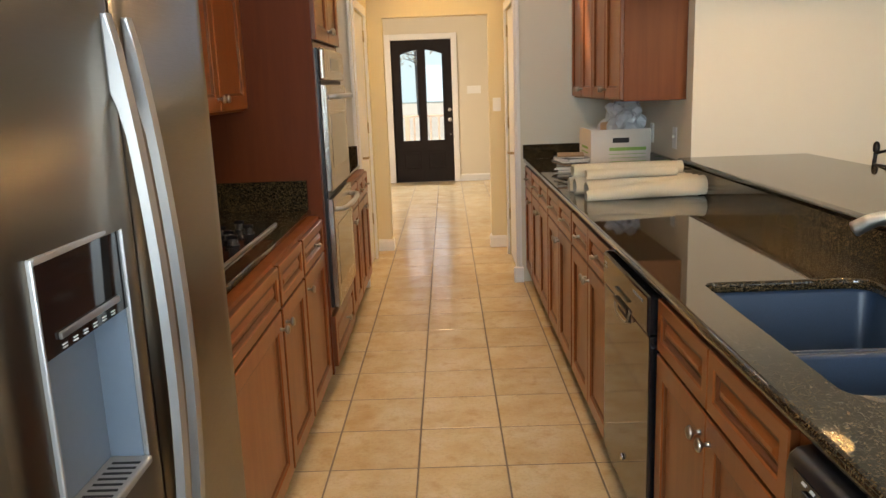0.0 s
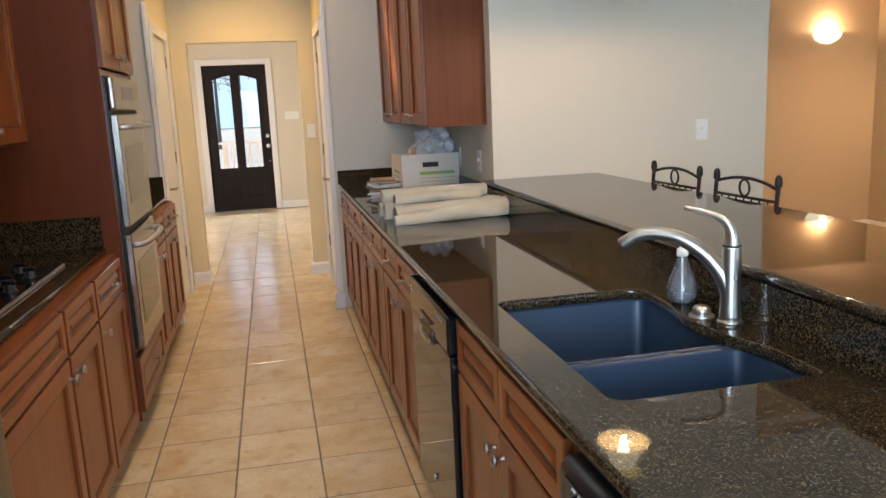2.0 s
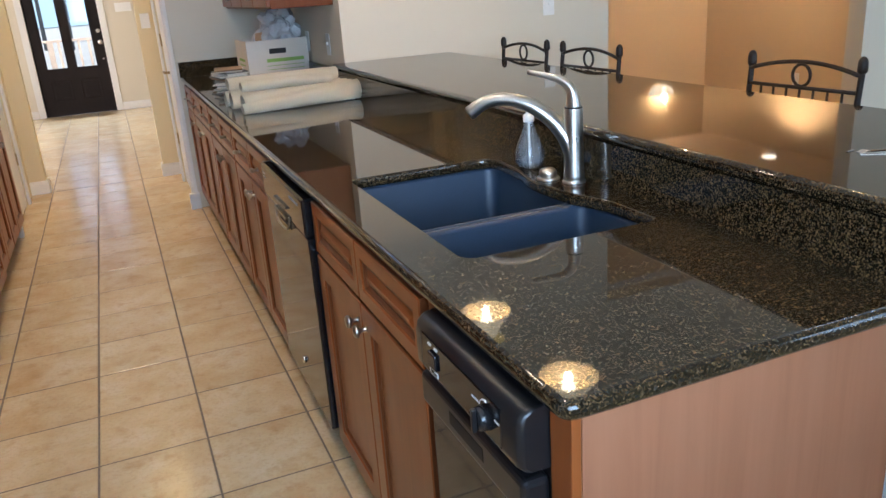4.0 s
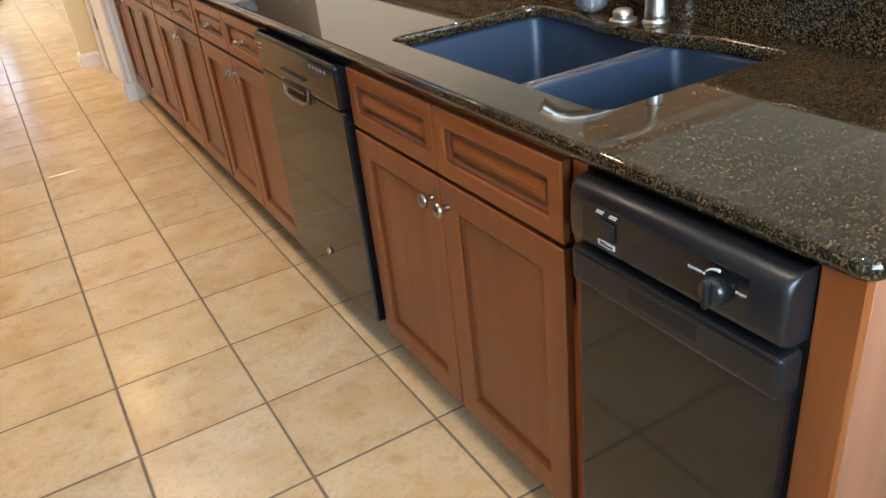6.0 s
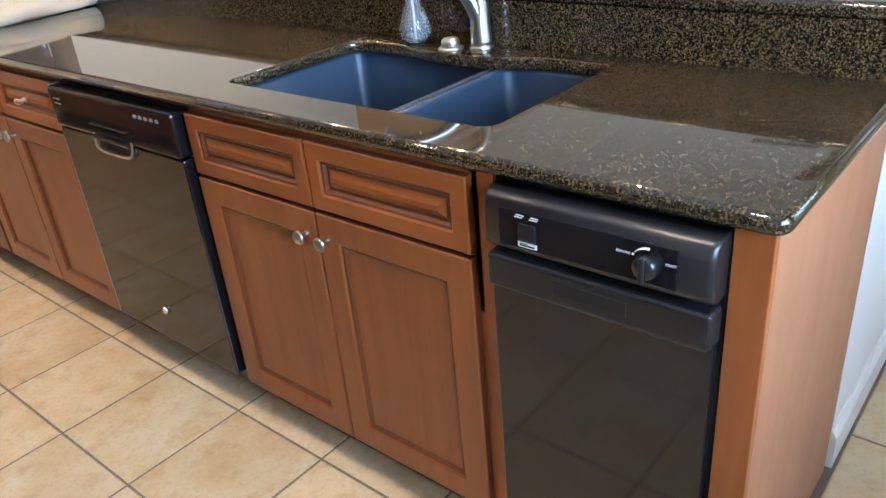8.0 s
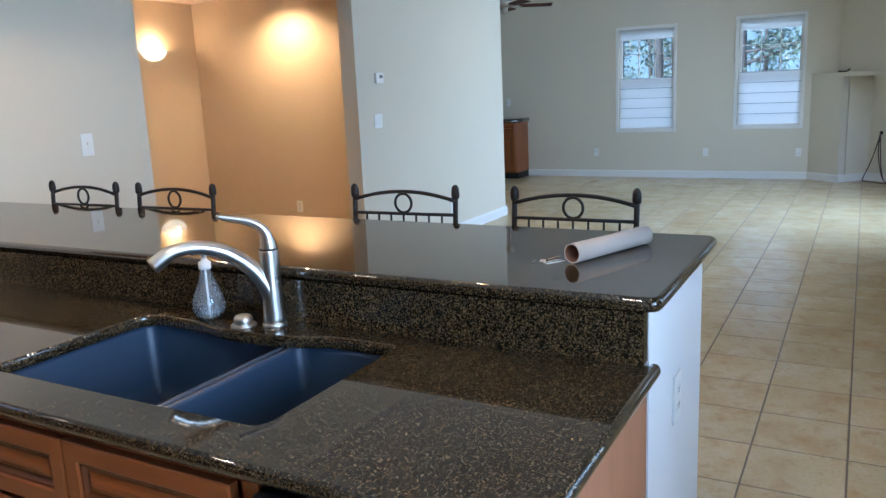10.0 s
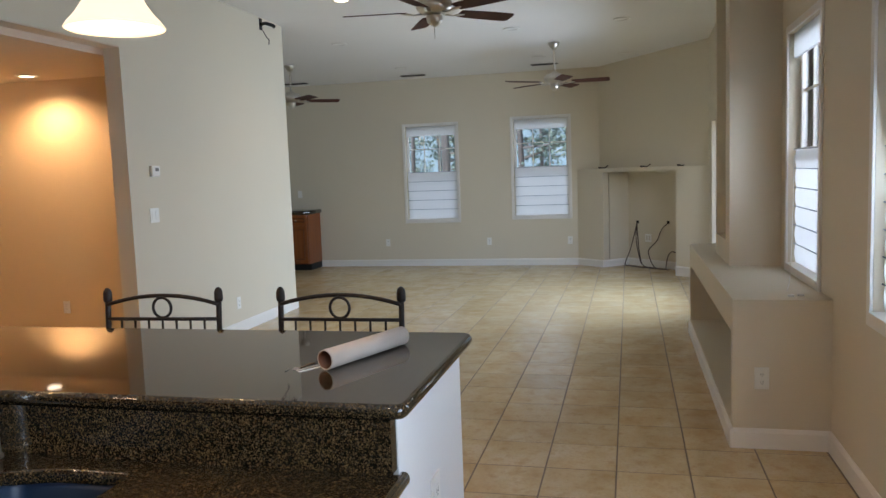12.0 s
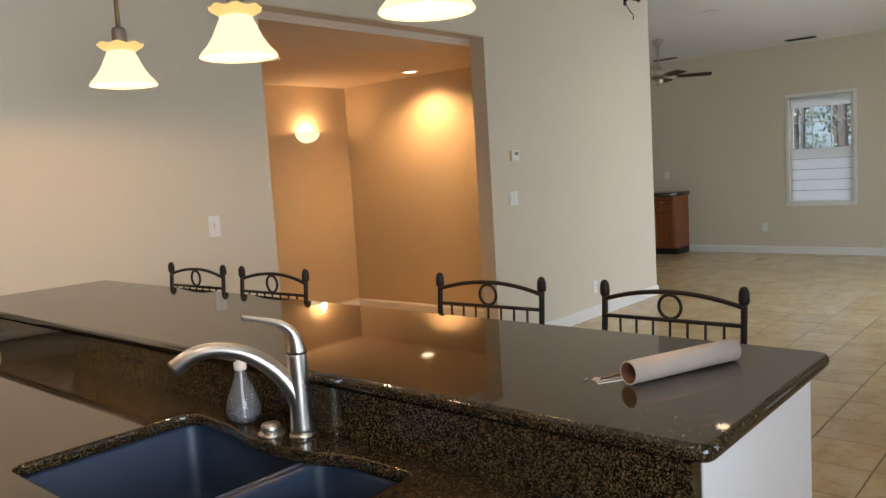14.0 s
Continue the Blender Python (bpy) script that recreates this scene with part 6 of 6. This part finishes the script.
kid("top_rail", boxes((-4, 3.5, -0.05, 0.05, 0.90, 0.94)), "deck_wood", rl)
for k in range(6):
    kid("post", boxes((-3.99 + k * 1.487, -3.90 + k * 1.487, -0.045, 0.045, 0.0, 0.90)), "deck_wood", rl)
kid("bottom_rail", boxes((-4, 3.5, -0.03, 0.03, 0.10, 0.14)), "deck_wood", rl)
for k in range(46):
    kid("baluster", boxes((-3.95 + k * 0.163, -3.91 + k * 0.163, -0.02, 0.02, 0.141, 0.899)), "deck_wood", rl)


def woods_belt(name, p, q, seed, mat, label):
    """A far belt of woods with an uneven top, as a standing sheet."""
    bm = bmesh.new()
    n = 160
    prev = None
    for k in range(n + 1):
        t = k / n
        h = 11 + 5 * noise.noise((t * 14, seed, 0)) + 3 * noise.noise((t * 60, seed, 3))
        c = Vector(p).lerp(Vector(q), t)
        row = [bm.verts.new((c.x, c.y, -0.3)), bm.verts.new((c.x, c.y, h))]
        if prev:
            bm.faces.new((prev[0], row[0], row[1], prev[1]))
        prev = row
    structure(name, bm, mat, label)


woods_belt("backdrop", (78, -60, 0), (78, 90, 0), 1.0, "far_woods_hazed", "distant woods with blue haze painted into their colour")
# this second belt is an added glowing sheet, bright through the front door
woods_belt("backdrop", (-60, 92, 0), (60, 92, 0), 5.0, "far_glow", "glowing pale sheet standing in for bright outdoors beyond the porch")


def tree(x, y, h, seed, bare=False):
    rnd = random.Random(seed)
    th = thing("tree", "tall slender woodland tree with a thin crown" if bare else "leafy evergreen woodland tree", "tree", (x, y, -0.30), "woodland trees")
    bm = bmesh.new()
    lean = rnd.uniform(-0.3, 0.3)
    tube([(0, 0, 0), (lean * 0.3, 0.1, h * 0.4), (lean, 0, h)], [0.10, 0.07, 0.02], 8, into=bm)
    tips = []
    for k in range(16):
        z = h * rnd.uniform(0.16 if not bare else 0.3, 0.97)
        a = rnd.uniform(0, 6.28)
        ln = rnd.uniform(0.8, 2.0) * (1.2 - 0.6 * z / h)
        e = Vector((lean * z / h + ln * math.cos(a), ln * math.sin(a), z + rnd.uniform(-0.1, 0.7)))
        tube([(lean * z / h, 0, z), e * 0.6 + Vector((0, 0, z)) * 0.4, e], [0.04, 0.025, 0.008], 5, into=bm)
        tips.append((Vector((lean * z / h, 0, z)), e))
    kid("trunk", bm, "bark", th)
    verts, faces = [], []
    for k in range(500 if bare else 2600):
        s_, e = rnd.choice(tips)
        c = s_.lerp(e, rnd.uniform(0.3, 1.15)) + Vector((rnd.gauss(0, 0.28), rnd.gauss(0, 0.28), rnd.gauss(0, 0.22)))
        u = Vector((rnd.gauss(0, 1), rnd.gauss(0, 1), rnd.gauss(0, 0.6))).normalized() * rnd.uniform(0.05, 0.11)
        v = u.cross(Vector((rnd.gauss(0, 1), rnd.gauss(0, 1), rnd.gauss(0, 1)))).normalized() * rnd.uniform(0.03, 0.06)
        i = len(verts)
        verts += [c - u, c + v, c + u, c - v]
        faces.append((i, i + 1, i + 2, i + 3))
    me = bpy.data.meshes.new("crown")
    me.from_pydata([tuple(p) for p in verts], [], faces)
    me.materials.append(MATS["leaf_dry" if bare else "leaf"])
    ob = new("crown", me)
    ob.parent = th
    return th


rt = random.Random(11)
TREES = [tree(26, 3.0, 9, 1), tree(24, 6.5, 10, 2, True), tree(30, 8.5, 11, 3)]
for k in range(13):
    src = TREES[k % 3]
    copy_thing(src, pose(rt.uniform(20, 40), -2 + k * 1.25 + rt.uniform(-0.6, 0.6), -0.30, 0, 0, rt.uniform(0, 360)))
for k in range(15):
    src = TREES[0 if k % 7 == 3 else 1]
    copy_thing(src, pose(-8 + k * 1.0 + rt.uniform(-0.5, 0.5), rt.uniform(32, 55), -0.30, 0, 0, rt.uniform(0, 360)))

# ---- floor tiles ----
PITCH, GAP = 0.345, 0.0065
TILE_MESH = {}


def tile_geo(w, d):
    c, h = 0.003, 0.004
    vs, fs = [], []
    for inset, z in ((0, -0.0045), (0, -c * 0.6), (c, 0.0)):
        vs += [(inset, inset, z), (w - inset, inset, z), (w - inset, d - inset, z), (inset, d - inset, z)]
    for r in (0, 4):
        for i in range(4):
            j = (i + 1) % 4
            fs.append((r + i, r + j, r + 4 + j, r + 4 + i))
    fs.append((8, 9, 10, 11))
    return vs, fs


def tile_rects(x0, x1, y0, y1, ox, oy):
    out = []
    for i in range(math.floor((x0 - ox) / PITCH), math.ceil((x1 - ox) / PITCH)):
        for j in range(math.floor((y0 - oy) / PITCH), math.ceil((y1 - oy) / PITCH)):
            a, b = max(x0, ox + i * PITCH + GAP / 2), min(x1, ox + (i + 1) * PITCH - GAP / 2)
            c, d = max(y0, oy + j * PITCH + GAP / 2), min(y1, oy + (j + 1) * PITCH - GAP / 2)
            if b - a > 0.02 and d - c > 0.02:
                out.append((a, c, b - a, d - c))
    return out


OY = 3.475
near = tile_rects(-0.86, 0.46, 1.04, 8.63, 0.0, OY) + tile_rects(1.62, 5.35, 1.04, 5.70, 0.25, OY)
far_tiles = (tile_rects(-1.5, -0.8634, 1.04, 2.6, 0.0, OY) + tile_rects(0.4634, 1.62, 1.04, 2.45, 0.115, OY) + tile_rects(-3.0, 2.2, 8.63, 13.70, 0.0, OY)
             + tile_rects(5.3566, 11.375, 1.04, 5.70, 0.25, OY) + tile_rects(7.65, 11.375, 5.7034, 9.0, 0.25, OY) + tile_rects(2.68, 5.76, 5.7034, 8.39, 0.25, OY))
near.sort(key=lambda r: (r[0] - 0.6) ** 2 * 0.6 + (r[1] - 3.2) ** 2)
far_tiles += near[300:]
rt = random.Random(2)
for x, y, w, d in near[:300]:
    key = (round(w, 4), round(d, 4))
    if key not in TILE_MESH:
        me = bpy.data.meshes.new("tile")
        me.from_pydata(*[tile_geo(*key)[0], [], tile_geo(*key)[1]])
        me.materials.append(MATS["tile_single"])
        TILE_MESH[key] = me
    t = new("tile", TILE_MESH[key])
    t.parent = floor
    t.location = (x, y, rt.uniform(-0.0006, 0.0004))
verts, faces = [], []
for x, y, w, d in far_tiles:
    vs, fs = tile_geo(w, d)
    k = len(verts)
    dz = rt.uniform(-0.0006, 0.0004)
    verts += [(p[0] + x, p[1] + y, p[2] + dz) for p in vs]
    faces += [tuple(i + k for i in f) for f in fs]
me = bpy.data.meshes.new("tile_field")
me.from_pydata(verts, [], faces)
me.materials.append(MATS["tile_joined"])
tf = new("tile_field", me)
tf.parent = floor
tagged(tf, "cream ceramic floor tiles further off", kind="stuff")
